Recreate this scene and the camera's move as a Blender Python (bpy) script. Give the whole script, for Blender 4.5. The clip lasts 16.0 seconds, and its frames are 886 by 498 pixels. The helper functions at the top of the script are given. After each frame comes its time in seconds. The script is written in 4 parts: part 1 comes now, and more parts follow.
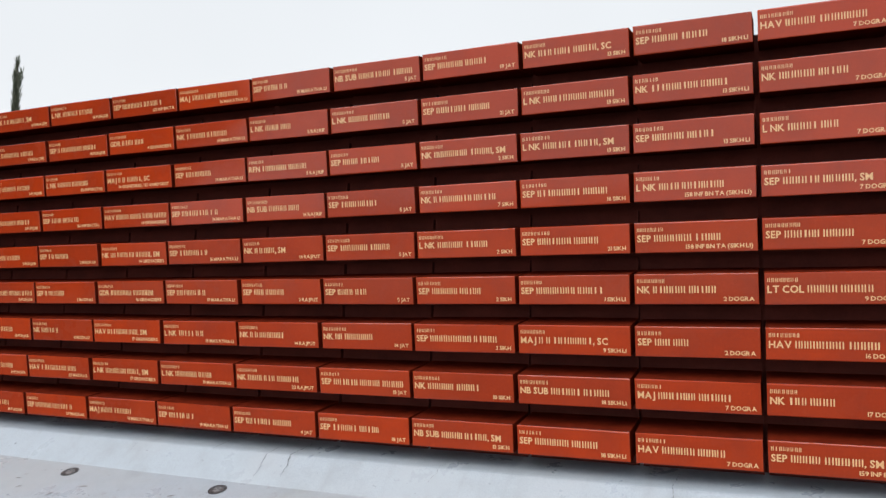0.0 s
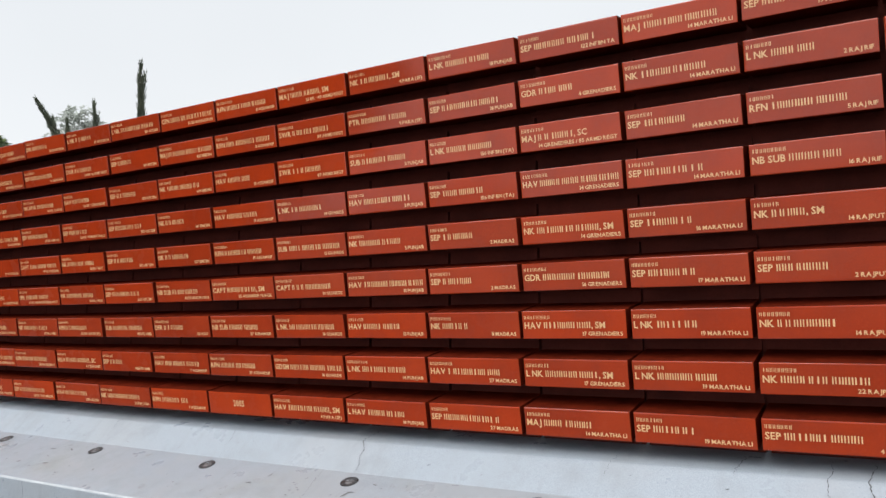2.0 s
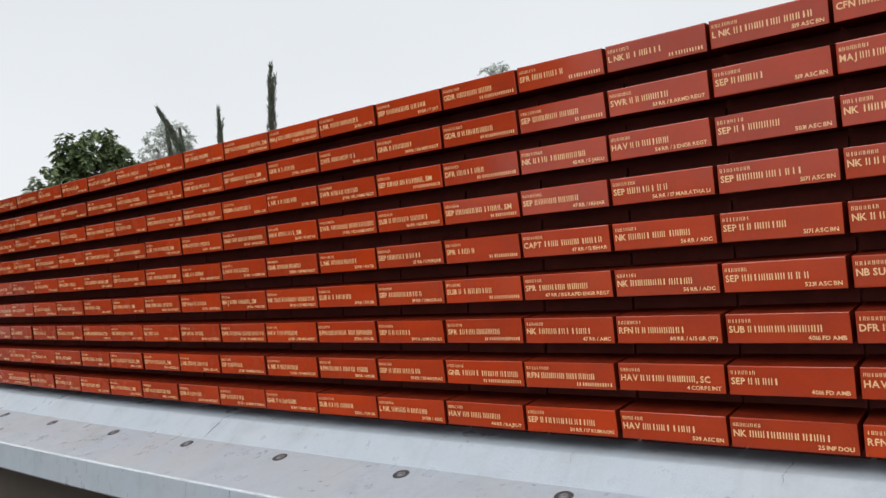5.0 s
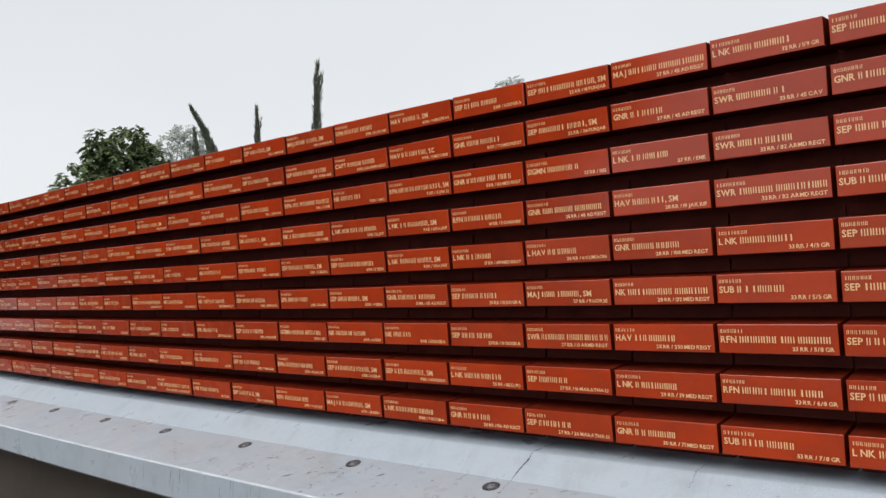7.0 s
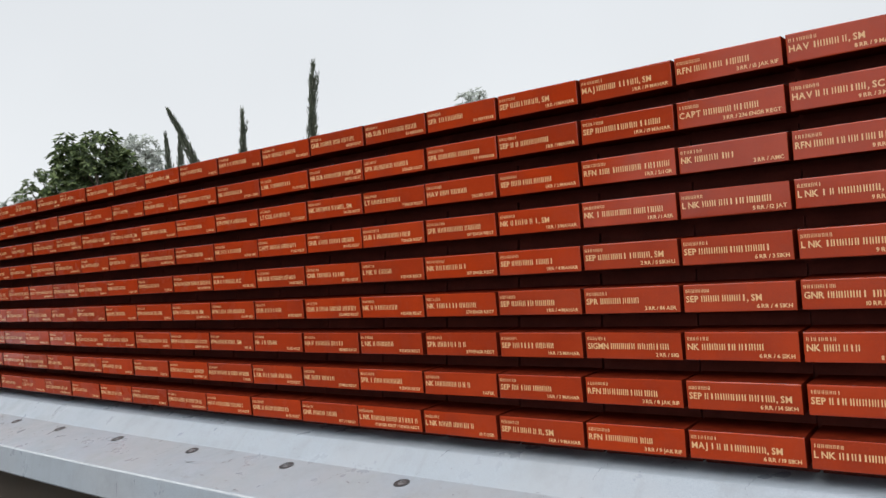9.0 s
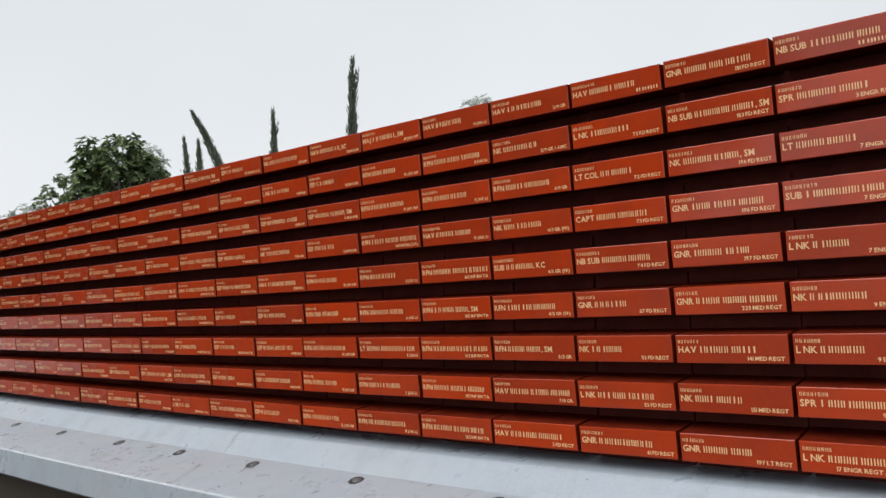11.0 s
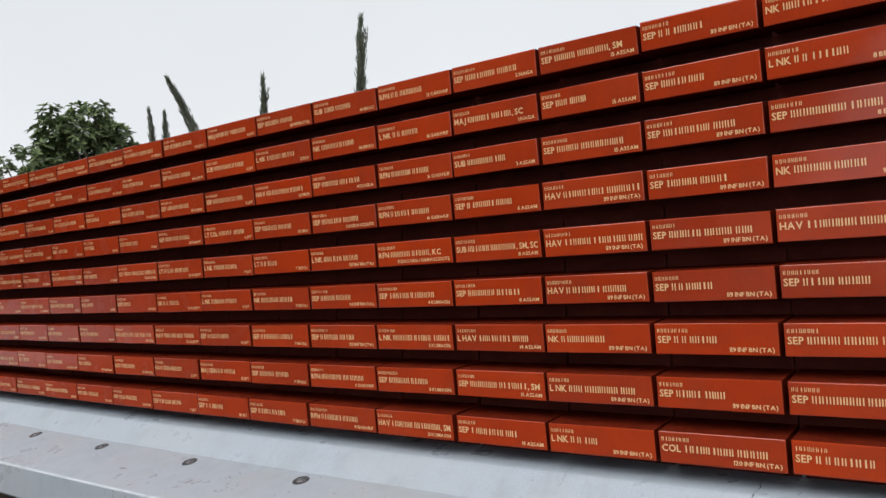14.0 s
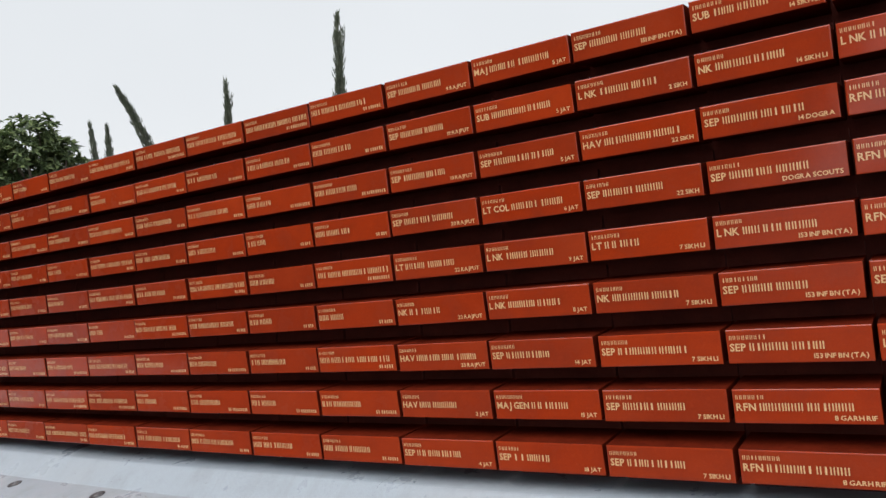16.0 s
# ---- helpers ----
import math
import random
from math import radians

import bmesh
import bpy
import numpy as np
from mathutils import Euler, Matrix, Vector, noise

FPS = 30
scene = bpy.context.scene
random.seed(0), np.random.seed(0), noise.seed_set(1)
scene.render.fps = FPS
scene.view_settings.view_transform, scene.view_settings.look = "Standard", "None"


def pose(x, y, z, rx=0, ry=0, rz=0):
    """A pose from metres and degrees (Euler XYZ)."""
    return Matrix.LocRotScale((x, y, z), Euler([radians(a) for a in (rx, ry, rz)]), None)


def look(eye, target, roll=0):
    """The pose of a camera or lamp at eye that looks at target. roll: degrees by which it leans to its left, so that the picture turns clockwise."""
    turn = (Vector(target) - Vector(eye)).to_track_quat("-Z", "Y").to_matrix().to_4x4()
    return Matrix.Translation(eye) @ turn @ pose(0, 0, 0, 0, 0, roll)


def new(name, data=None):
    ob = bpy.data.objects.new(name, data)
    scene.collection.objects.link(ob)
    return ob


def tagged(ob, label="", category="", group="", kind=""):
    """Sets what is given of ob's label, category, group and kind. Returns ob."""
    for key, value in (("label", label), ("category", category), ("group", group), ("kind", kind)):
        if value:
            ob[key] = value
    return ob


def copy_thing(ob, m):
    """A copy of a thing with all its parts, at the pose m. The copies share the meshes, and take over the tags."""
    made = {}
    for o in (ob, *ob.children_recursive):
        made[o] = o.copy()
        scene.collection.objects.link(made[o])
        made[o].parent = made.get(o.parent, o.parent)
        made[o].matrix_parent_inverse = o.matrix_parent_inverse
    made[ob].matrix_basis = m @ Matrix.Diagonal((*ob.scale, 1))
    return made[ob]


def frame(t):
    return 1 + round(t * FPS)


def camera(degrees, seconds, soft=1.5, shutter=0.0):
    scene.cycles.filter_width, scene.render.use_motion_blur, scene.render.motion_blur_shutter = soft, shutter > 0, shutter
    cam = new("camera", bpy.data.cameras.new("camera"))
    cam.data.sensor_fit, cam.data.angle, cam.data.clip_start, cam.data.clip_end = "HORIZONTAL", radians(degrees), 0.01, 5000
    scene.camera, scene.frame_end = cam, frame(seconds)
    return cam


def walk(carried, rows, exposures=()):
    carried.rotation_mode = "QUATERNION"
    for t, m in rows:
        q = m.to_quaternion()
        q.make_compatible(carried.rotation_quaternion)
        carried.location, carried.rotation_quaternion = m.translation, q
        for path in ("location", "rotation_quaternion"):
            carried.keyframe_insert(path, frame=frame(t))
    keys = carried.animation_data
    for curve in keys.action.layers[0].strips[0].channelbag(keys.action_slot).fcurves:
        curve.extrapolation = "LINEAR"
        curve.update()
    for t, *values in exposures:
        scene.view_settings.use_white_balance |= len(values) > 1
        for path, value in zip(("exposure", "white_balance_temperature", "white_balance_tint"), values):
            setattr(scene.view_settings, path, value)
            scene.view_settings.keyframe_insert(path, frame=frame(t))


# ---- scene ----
cam = camera(57.86, 16.0, soft=1.5)
PATH = [
    (0, 0.042, -2.276, 1.523, 87.27, 2.75, 22.50),
    (0.5, -0.289, -2.250, 1.520, 86.90, 2.83, 23.36),
    (1, -0.695, -2.221, 1.526, 86.79, 3.38, 27.16),
    (1.5, -1.071, -2.230, 1.520, 86.89, 3.98, 27.97),
    (2, -1.431, -2.235, 1.530, 86.66, 5.59, 28.44),
    (2.5, -1.859, -2.218, 1.549, 86.79, 6.13, 29.84),
    (3, -2.282, -2.231, 1.537, 87.35, 6.30, 30.73),
    (3.5, -2.665, -2.225, 1.536, 87.49, 6.61, 31.16),
    (4, -3.101, -2.200, 1.561, 87.71, 6.99, 32.83),
    (4.2, -3.257, -2.219, 1.559, 87.53, 6.89, 33.69),
    (6.3, -4.981, -2.228, 1.507, 88.48, 6.64, 33.80),
    (6.5, -5.152, -2.209, 1.500, 88.72, 6.63, 34.01),
    (7, -5.599, -2.164, 1.518, 88.65, 5.12, 34.03),
    (7.5, -6.025, -2.141, 1.516, 89.06, 5.78, 32.72),
    (8, -6.467, -2.068, 1.505, 89.15, 5.94, 30.96),
    (8.5, -6.920, -2.054, 1.506, 88.93, 5.23, 30.75),
    (9, -7.374, -2.071, 1.519, 89.23, 5.17, 30.80),
    (9.5, -7.835, -2.025, 1.521, 89.39, 5.68, 31.68),
    (9.7, -8.003, -1.997, 1.499, 89.76, 5.12, 32.62),
    (11.8, -9.760, -1.691, 1.500, 89.49, 5.80, 29.30),
    (12, -9.929, -1.634, 1.495, 89.31, 5.81, 29.09),
    (12.5, -10.378, -1.576, 1.500, 89.20, 5.46, 28.59),
    (13, -10.799, -1.496, 1.514, 89.35, 6.06, 27.53),
    (13.5, -11.250, -1.391, 1.489, 89.14, 6.07, 26.71),
    (14, -11.689, -1.282, 1.489, 88.29, 5.46, 26.73),
    (14.5, -12.089, -1.150, 1.519, 88.05, 7.18, 25.32),
    (15, -12.566, -1.072, 1.526, 88.33, 6.98, 24.31),
    (15.5, -13.022, -0.986, 1.507, 88.83, 7.07, 23.33),
    (16, -13.456, -0.923, 1.503, 88.63, 7.53, 21.89),
]
walk(cam, [(t, pose(x, y, z, a, b, c)) for t, x, y, z, a, b, c in PATH],
     exposures=[(0, 0.56), (2.5, 0.54), (7, 0.43), (9, 0.45), (10, 0.44), (14, 0.465), (16, 0.475)])

# ---- world, sun ----
world = bpy.data.worlds.new("overcast")
scene.world = world
world.use_nodes = True
wn, wl = world.node_tree.nodes, world.node_tree.links
wn.clear()
w_out = wn.new("ShaderNodeOutputWorld")
w_bg = wn.new("ShaderNodeBackground")
w_sky = wn.new("ShaderNodeTexSky")
w_sky.sky_type = "NISHITA"
w_sky.sun_disc = False
w_sky.sun_elevation = radians(59)
w_sky.sun_rotation = radians(191)
w_sky.dust_density = 4.0
w_co = wn.new("ShaderNodeTexCoord")
w_sep = wn.new("ShaderNodeSeparateXYZ")
w_ramp = wn.new("ShaderNodeValToRGB")
w_ramp.color_ramp.elements[0].position = 0.0
w_ramp.color_ramp.elements[0].color = (0.70, 0.722, 0.745, 1)
w_ramp.color_ramp.elements[1].position = 0.92
w_ramp.color_ramp.elements[1].color = (1.30, 1.33, 1.36, 1)
w_mid = w_ramp.color_ramp.elements.new(0.46)
w_mid.color = (0.62, 0.645, 0.67, 1)
w_noise = wn.new("ShaderNodeTexNoise")
w_noise.inputs["Scale"].default_value = 2.2
w_noise.inputs["Detail"].default_value = 3.0
w_map = wn.new("ShaderNodeMapRange")
w_map.inputs["To Min"].default_value = 0.90
w_map.inputs["To Max"].default_value = 1.07
w_mul = wn.new("ShaderNodeMix")
w_mul.data_type, w_mul.blend_type = "RGBA", "MULTIPLY"
w_mul.inputs[0].default_value = 1.0
w_mix = wn.new("ShaderNodeMix")
w_mix.data_type, w_mix.blend_type = "RGBA", "ADD"
w_mix.inputs[0].default_value = 0.006
wl.new(w_co.outputs["Generated"], w_sep.inputs[0])
wl.new(w_co.outputs["Generated"], w_noise.inputs["Vector"])
wl.new(w_sep.outputs["Z"], w_ramp.inputs[0])
wl.new(w_noise.outputs["Fac"], w_map.inputs["Value"])
wl.new(w_ramp.outputs[0], w_mul.inputs[6])
wl.new(w_map.outputs[0], w_mul.inputs[7])
wl.new(w_mul.outputs[2], w_mix.inputs[6])
wl.new(w_sky.outputs[0], w_mix.inputs[7])
w_bg.inputs[1].default_value = 0.875
# the veiled sun brightens its half of the sky
w_side = wn.new("ShaderNodeMapRange")
w_side.interpolation_type = "SMOOTHSTEP"
for w_i, w_v in enumerate((-0.1, 1.0, 1.0, 1.68)):
    w_side.inputs[w_i + 1].default_value = w_v
w_neg = wn.new("ShaderNodeMath")
w_neg.operation = "MULTIPLY"
w_neg.inputs[1].default_value = -1.0
w_glow = wn.new("ShaderNodeMix")
w_glow.data_type, w_glow.blend_type = "RGBA", "MULTIPLY"
w_glow.inputs[0].default_value = 1.0
wl.new(w_sep.outputs["Y"], w_neg.inputs[0])
wl.new(w_neg.outputs[0], w_side.inputs[0])
wl.new(w_mix.outputs[2], w_glow.inputs[6])
wl.new(w_side.outputs[0], w_glow.inputs[7])
wl.new(w_glow.outputs[2], w_bg.inputs[0])
wl.new(w_bg.outputs[0], w_out.inputs[0])

sun = new("sun", bpy.data.lights.new("sun", "SUN"))
sun.data.energy = 1.15
sun.data.angle = radians(50)
sun.data.color = (1.0, 0.985, 0.965)
sun.matrix_world = look((-12, -20, 34), (-8, 0, 0))


# ---- materials ----
def mat_base(name):
    m = bpy.data.materials.new(name)
    m.use_nodes = True
    return m, m.node_tree.nodes, m.node_tree.links, m.node_tree.nodes["Principled BSDF"]


def n_noise(n, l, vec, scale, detail=4.0, rough=0.6):
    t = n.new("ShaderNodeTexNoise")
    t.inputs["Scale"].default_value = scale
    t.inputs["Detail"].default_value = detail
    t.inputs["Roughness"].default_value = rough
    l.new(vec, t.inputs["Vector"])
    return t.outputs["Fac"]


def n_ramp(n, l, fac, stops):
    r = n.new("ShaderNodeValToRGB")
    els = r.color_ramp.elements
    els[0].position, els[0].color = stops[0][0], (*stops[0][1], 1)
    els[1].position, els[1].color = stops[-1][0], (*stops[-1][1], 1)
    for p, c in stops[1:-1]:
        els.new(p).color = (*c, 1)
    l.new(fac, r.inputs[0])
    return r.outputs[0]


def n_mix(n, l, fac, a, b, mode="MIX"):
    x = n.new("ShaderNodeMix")
    x.data_type, x.blend_type = "RGBA", mode
    for sock, v in ((x.inputs[0], fac), (x.inputs[6], a), (x.inputs[7], b)):
        if isinstance(v, (int, float)):
            sock.default_value = v
        elif isinstance(v, tuple):
            sock.default_value = (*v, 1)
        else:
            l.new(v, sock)
    return x.outputs[2]


def n_range(n, l, v, a, b, c=0.0, d=1.0):
    x = n.new("ShaderNodeMapRange")
    for i, val in enumerate((c, d, a, b)):
        x.inputs[i + 1].default_value = val
    l.new(v, x.inputs[0])
    return x.outputs[0]


def n_bump(n, l, bsdf, height, strength, dist):
    b = n.new("ShaderNodeBump")
    b.inputs["Strength"].default_value = strength
    b.inputs["Distance"].default_value = dist
    l.new(height, b.inputs["Height"])
    l.new(b.outputs[0], bsdf.inputs["Normal"])


def seeded_coords(n, l, rand):
    """Object coordinates shifted by a random amount, so that no two pieces carry the same grain."""
    co = n.new("ShaderNodeTexCoord")
    mul = n.new("ShaderNodeMath")
    mul.operation = "MULTIPLY"
    mul.inputs[1].default_value = 37.0
    l.new(rand, mul.inputs[0])
    add = n.new("ShaderNodeVectorMath")
    add.operation = "ADD"
    l.new(co.outputs["Object"], add.inputs[0])
    l.new(mul.outputs[0], add.inputs[1])
    return add.outputs[0]


def red_granite(name, island):
    m, n, l, b = mat_base(name)
    if island:
        rand = n.new("ShaderNodeNewGeometry").outputs["Random Per Island"]
    else:
        rand = n.new("ShaderNodeObjectInfo").outputs["Random"]
    v = seeded_coords(n, l, rand)
    tone = n_ramp(n, l, rand, [(0.0, (0.270, 0.0275, 0.007)), (0.2, (0.330, 0.031, 0.006)), (0.4, (0.284, 0.030, 0.008)),
                               (0.6, (0.352, 0.034, 0.006)), (0.8, (0.294, 0.032, 0.009)), (1.0, (0.262, 0.027, 0.007))])
    speck = n_noise(n, l, v, 420.0, 3.0, 0.7)
    cloud = n_noise(n, l, v, 9.0, 4.0, 0.6)
    fleck = n_noise(n, l, v, 110.0, 2.0, 0.6)
    col = n_mix(n, l, n_range(n, l, speck, 0.0, 0.36, 0.5, 0.75), tone, (0.12, 0.016, 0.010))
    col = n_mix(n, l, n_range(n, l, fleck, 0.0, 0.20, 0.55, 0.75), col, (0.40, 0.056, 0.020))
    col = n_mix(n, l, n_range(n, l, cloud, 0.0, 0.55, 0.42, 0.72), col, (0.205, 0.026, 0.011))
    smear = n_noise(n, l, v, 3.2, 3.0, 0.55)
    col = n_mix(n, l, n_range(n, l, smear, 0.0, 0.4, 0.5, 0.7), col, (0.37, 0.046, 0.013))
    l.new(col, b.inputs["Base Color"])
    l.new(n_range(n, l, cloud, 0.14, 0.34, 0.3, 0.7), b.inputs["Roughness"])
    b.inputs["Specular IOR Level"].default_value = 0.03
    b.inputs["Coat Weight"].default_value = 1.0    # rain-wet polish
    b.inputs["Coat IOR"].default_value = 1.39
    b.inputs["Coat Roughness"].default_value = 0.09
    wave = n_noise(n, l, v, 14.0, 3.0, 0.5)
    n_bump(n, l, b, n_mix(n, l, 0.12, wave, speck), 0.22, 0.004)
    return m


MAT_BRICK = red_granite("red_granite", False)
MAT_BRICK_FAR = red_granite("red_granite_course", True)


def gold_paint():
    m, n, l, b = mat_base("gold_paint")
    co = n.new("ShaderNodeTexCoord").outputs["Object"]
    f = n_noise(n, l, co, 260.0, 3.0, 0.7)
    l.new(n_ramp(n, l, f, [(0.3, (0.55, 0.31, 0.145)), (0.7, (0.78, 0.49, 0.25))]), b.inputs["Base Color"])
    b.inputs["Roughness"].default_value = 0.5
    b.inputs["Specular IOR Level"].default_value = 0.03
    b.inputs["Coat Weight"].default_value = 1.0    # the same film of rain as on the stone
    b.inputs["Coat IOR"].default_value = 1.39
    b.inputs["Coat Roughness"].default_value = 0.12
    return m


MAT_GOLD = gold_paint()


def grey_granite(name, dirt):
    """dirt: how much beige and dark weathering lies on it."""
    m, n, l, b = mat_base(name)
    v = n.new("ShaderNodeTexCoord").outputs["Object"]
    speck = n_noise(n, l, v, 300.0, 3.0, 0.75)
    blotch = n_noise(n, l, v, 6.0, 5.0, 0.65)
    patch = n_noise(n, l, v, 1.7, 4.0, 0.6)
    stain = n_noise(n, l, v, 30.0, 5.0, 0.7)
    streak_in = n.new("ShaderNodeMapping")
    streak_in.inputs["Scale"].default_value = (24.0, 2.5, 1.6)
    l.new(v, streak_in.inputs[0])
    streak = n_noise(n, l, streak_in.outputs[0], 1.0, 4.0, 0.6)
    col = n_ramp(n, l, speck, [(0.3, (0.225, 0.254, 0.287)), (0.55, (0.30, 0.338, 0.38)), (0.8, (0.346, 0.383, 0.422))])
    col = n_mix(n, l, n_range(n, l, patch, 0.0, 0.7, 0.46, 0.66), col, (0.30, 0.32, 0.345))
    col = n_mix(n, l, n_range(n, l, blotch, 0.0, 0.6, 0.50, 0.78), col, (0.215, 0.235, 0.25))
    col = n_mix(n, l, n_range(n, l, streak, 0.0, 0.45, 0.55, 0.8), col, (0.215, 0.235, 0.245))
    col = n_mix(n, l, n_range(n, l, stain, 0.0, 0.6, 0.66, 0.80), col, (0.15, 0.155, 0.16))
    if dirt:
        beige = n_noise(n, l, v, 2.3, 5.0, 0.6)
        lichen = n_noise(n, l, v, 3.1, 5.0, 0.65)
        flake = n_noise(n, l, v, 17.0, 6.0, 0.75)
        col = n_mix(n, l, n_range(n, l, beige, 0.0, dirt, 0.44, 0.62), col, (0.295, 0.316, 0.335))
        col = n_mix(n, l, n_range(n, l, lichen, 0.0, dirt * 0.7, 0.56, 0.74), col, (0.235, 0.25, 0.235))
        col = n_mix(n, l, n_range(n, l, flake, 0.0, dirt * 0.8, 0.60, 0.68), col, (0.18, 0.185, 0.19))
    l.new(col, b.inputs["Base Color"])
    l.new(n_range(n, l, blotch, 0.22, 0.5, 0.3, 0.7), b.inputs["Roughness"])
    n_bump(n, l, b, speck, 0.12, 0.001)
    return m


MAT_COPING = grey_granite("grey_granite", 0.0)
MAT_LEDGE = grey_granite("weathered_granite", 0.75)


def mottled(name, stops, scale, rough, bump=0.3, dist=0.004, metal=0.0, fine=160.0):
    m, n, l, b = mat_base(name)
    co = n.new("ShaderNodeTexCoord").outputs["Object"]
    f = n_noise(n, l, co, scale, 6.0, 0.65)
    g = n_noise(n, l, co, fine, 3.0, 0.7)
    col = n_ramp(n, l, f, stops)
    col = n_mix(n, l, n_range(n, l, g, 0.0, 0.35, 0.5, 0.8), col, tuple(c * 0.5 for c in stops[0][1]))
    l.new(col, b.inputs["Base Color"])
    l.new(n_range(n, l, f, rough - 0.1, rough + 0.12, 0.3, 0.7), b.inputs["Roughness"])
    b.inputs["Metallic"].default_value = metal
    n_bump(n, l, b, g, bump, dist)
    return m


# Red granite with the shade of the recesses put into its colour.
MAT_CORE = mottled("recess_shade_red", [(0.3, (0.060, 0.014, 0.011)), (0.7, (0.104, 0.024, 0.018))], 8.0, 0.85)
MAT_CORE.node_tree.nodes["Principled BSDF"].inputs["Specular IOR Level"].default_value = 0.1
# Dull brick sides, coloured darker than the face to stand in for shade.
MAT_SIDE_SHADE = mottled("brick_side_shade", [(0.3, (0.070, 0.009, 0.004)), (0.7, (0.12, 0.0145, 0.006))], 12.0, 0.9)
MAT_SIDE_SHADE.node_tree.nodes["Principled BSDF"].inputs["Specular IOR Level"].default_value = 0.0
MAT_BASE = mottled("brown_base_stone", [(0.3, (0.035, 0.027, 0.020)), (0.7, (0.065, 0.050, 0.038))], 5.0, 0.55)
MAT_PALE_BOUNCE = mottled("pale_reflector", [(0.3, (0.42, 0.44, 0.46)), (0.7, (0.56, 0.58, 0.60))], 3.0, 0.28)
MAT_TAN = mottled("sandy_reflector", [(0.3, (0.31, 0.255, 0.20)), (0.7, (0.41, 0.34, 0.27))], 3.0, 0.5)
MAT_GROUND = mottled("wet_paving", [(0.3, (0.038, 0.027, 0.020)), (0.7, (0.074, 0.056, 0.043))], 0.6, 0.42, bump=0.2, fine=40.0)
MAT_GROUND.node_tree.nodes["Principled BSDF"].inputs["Specular IOR Level"].default_value = 0.3
# Pale colour that paints the highlight along the ledge edge.
MAT_ARRIS = mottled("arris_highlight", [(0.3, (0.30, 0.32, 0.34)), (0.7, (0.50, 0.52, 0.54))], 14.0, 0.4, dist=0.001)
MAT_STEEL = mottled("dull_steel", [(0.3, (0.045, 0.046, 0.049)), (0.7, (0.10, 0.102, 0.108))], 60.0, 0.45, metal=0.6)
MAT_LENS = mottled("dusty_lens", [(0.3, (0.07, 0.074, 0.078)), (0.7, (0.17, 0.176, 0.182))], 40.0, 0.25)
MAT_CRACK = mottled("dark_crack", [(0.3, (0.03, 0.03, 0.03)), (0.7, (0.08, 0.078, 0.075))], 60.0, 0.8)
MAT_CHIP = mottled("wet_litter", [(0.3, (0.085, 0.084, 0.082)), (0.7, (0.19, 0.187, 0.184))], 40.0, 0.6)
MAT_BARK = mottled("bark", [(0.3, (0.07, 0.055, 0.04)), (0.7, (0.15, 0.12, 0.09))], 6.0, 0.85, dist=0.02)


def foliage(name, stops, rough=0.5):
    m, n, l, b = mat_base(name)
    rand = n.new("ShaderNodeNewGeometry").outputs["Random Per Island"]
    l.new(n_ramp(n, l, rand, stops), b.inputs["Base Color"])
    b.inputs["Roughness"].default_value = rough
    thin = n.new("ShaderNodeBsdfTranslucent")
    l.new(b.inputs["Base Color"].links[0].from_socket, thin.inputs["Color"])
    both = n.new("ShaderNodeMixShader")
    both.inputs[0].default_value = 0.3
    l.new(b.outputs[0], both.inputs[1])
    l.new(thin.outputs[0], both.inputs[2])
    l.new(both.outputs[0], n["Material Output"].inputs["Surface"])
    return m


MAT_LEAF = foliage("broad_leaf", [(0.0, (0.03, 0.052, 0.017)), (0.6, (0.085, 0.125, 0.044)), (1.0, (0.25, 0.31, 0.13))])
MAT_LEAF_PALE = foliage("pale_leaf", [(0.0, (0.05, 0.08, 0.03)), (0.6, (0.11, 0.16, 0.06)), (1.0, (0.27, 0.31, 0.17))])
MAT_CYPRESS = foliage("cypress_spray", [(0.0, (0.075, 0.09, 0.065)), (0.6, (0.13, 0.15, 0.105)), (1.0, (0.21, 0.23, 0.17))], 0.7)
# Mist in front of the far trees is put into this pale leaf colour.
MAT_HAZED_LEAF = foliage("hazed_leaf", [(0.0, (0.36, 0.39, 0.35)), (0.6, (0.43, 0.46, 0.42)), (1.0, (0.52, 0.54, 0.50))], 0.8)


# ---- building helpers ----
def mesh_ob(name, verts, faces, material, parent=None, label="", smooth=False):
    me = bpy.data.meshes.new(name)
    me.from_pydata([tuple(v) for v in verts], [], faces)
    me.materials.append(material)
    if smooth:
        me.polygons.foreach_set("use_smooth", [True] * len(me.polygons))
    me.update()
    ob = new(name, me)
    ob.parent = parent
    return tagged(ob, label)


def part(name, bm, material, parent, label=""):
    bmesh.ops.recalc_face_normals(bm, faces=bm.faces)
    me = bpy.data.meshes.new(name)
    bm.to_mesh(me)
    bm.free()
    me.materials.append(material)
    ob = new(name, me)
    ob.parent = parent
    return tagged(ob, label)


# The wall stands on an arc. s runs along it, off goes into it from the brick faces, z is up.
CURVE = 0.012729
RADIUS = 1 / CURVE
Z0 = 0.85          # underside of the lowest course
PITCH = 0.15       # course to course
COL = 0.35039      # brick to brick
B_H = 0.0871
B_W = COL - 0.014
ROWS = 9
RECESS = 0.15


LEAN = radians(10.7)    # each course is set back from the one below


def climb(s):
    s = min(max(s, -6.0), 32.0)
    return 0.018 * (s - 8.0) + 0.0012 * (s - 8.0) ** 2


def at(s, off=0.0, z=0.0):
    """off and z are taken square to and along the leaning face; the courses come out level."""
    th = s * CURVE
    r = RADIUS - off
    y, z = RADIUS - r * math.cos(th), z - Z0 + climb(s)
    return Vector((-r * math.sin(th), y * math.cos(LEAN) + z * math.sin(LEAN), z * math.cos(LEAN) - y * math.sin(LEAN) + Z0))


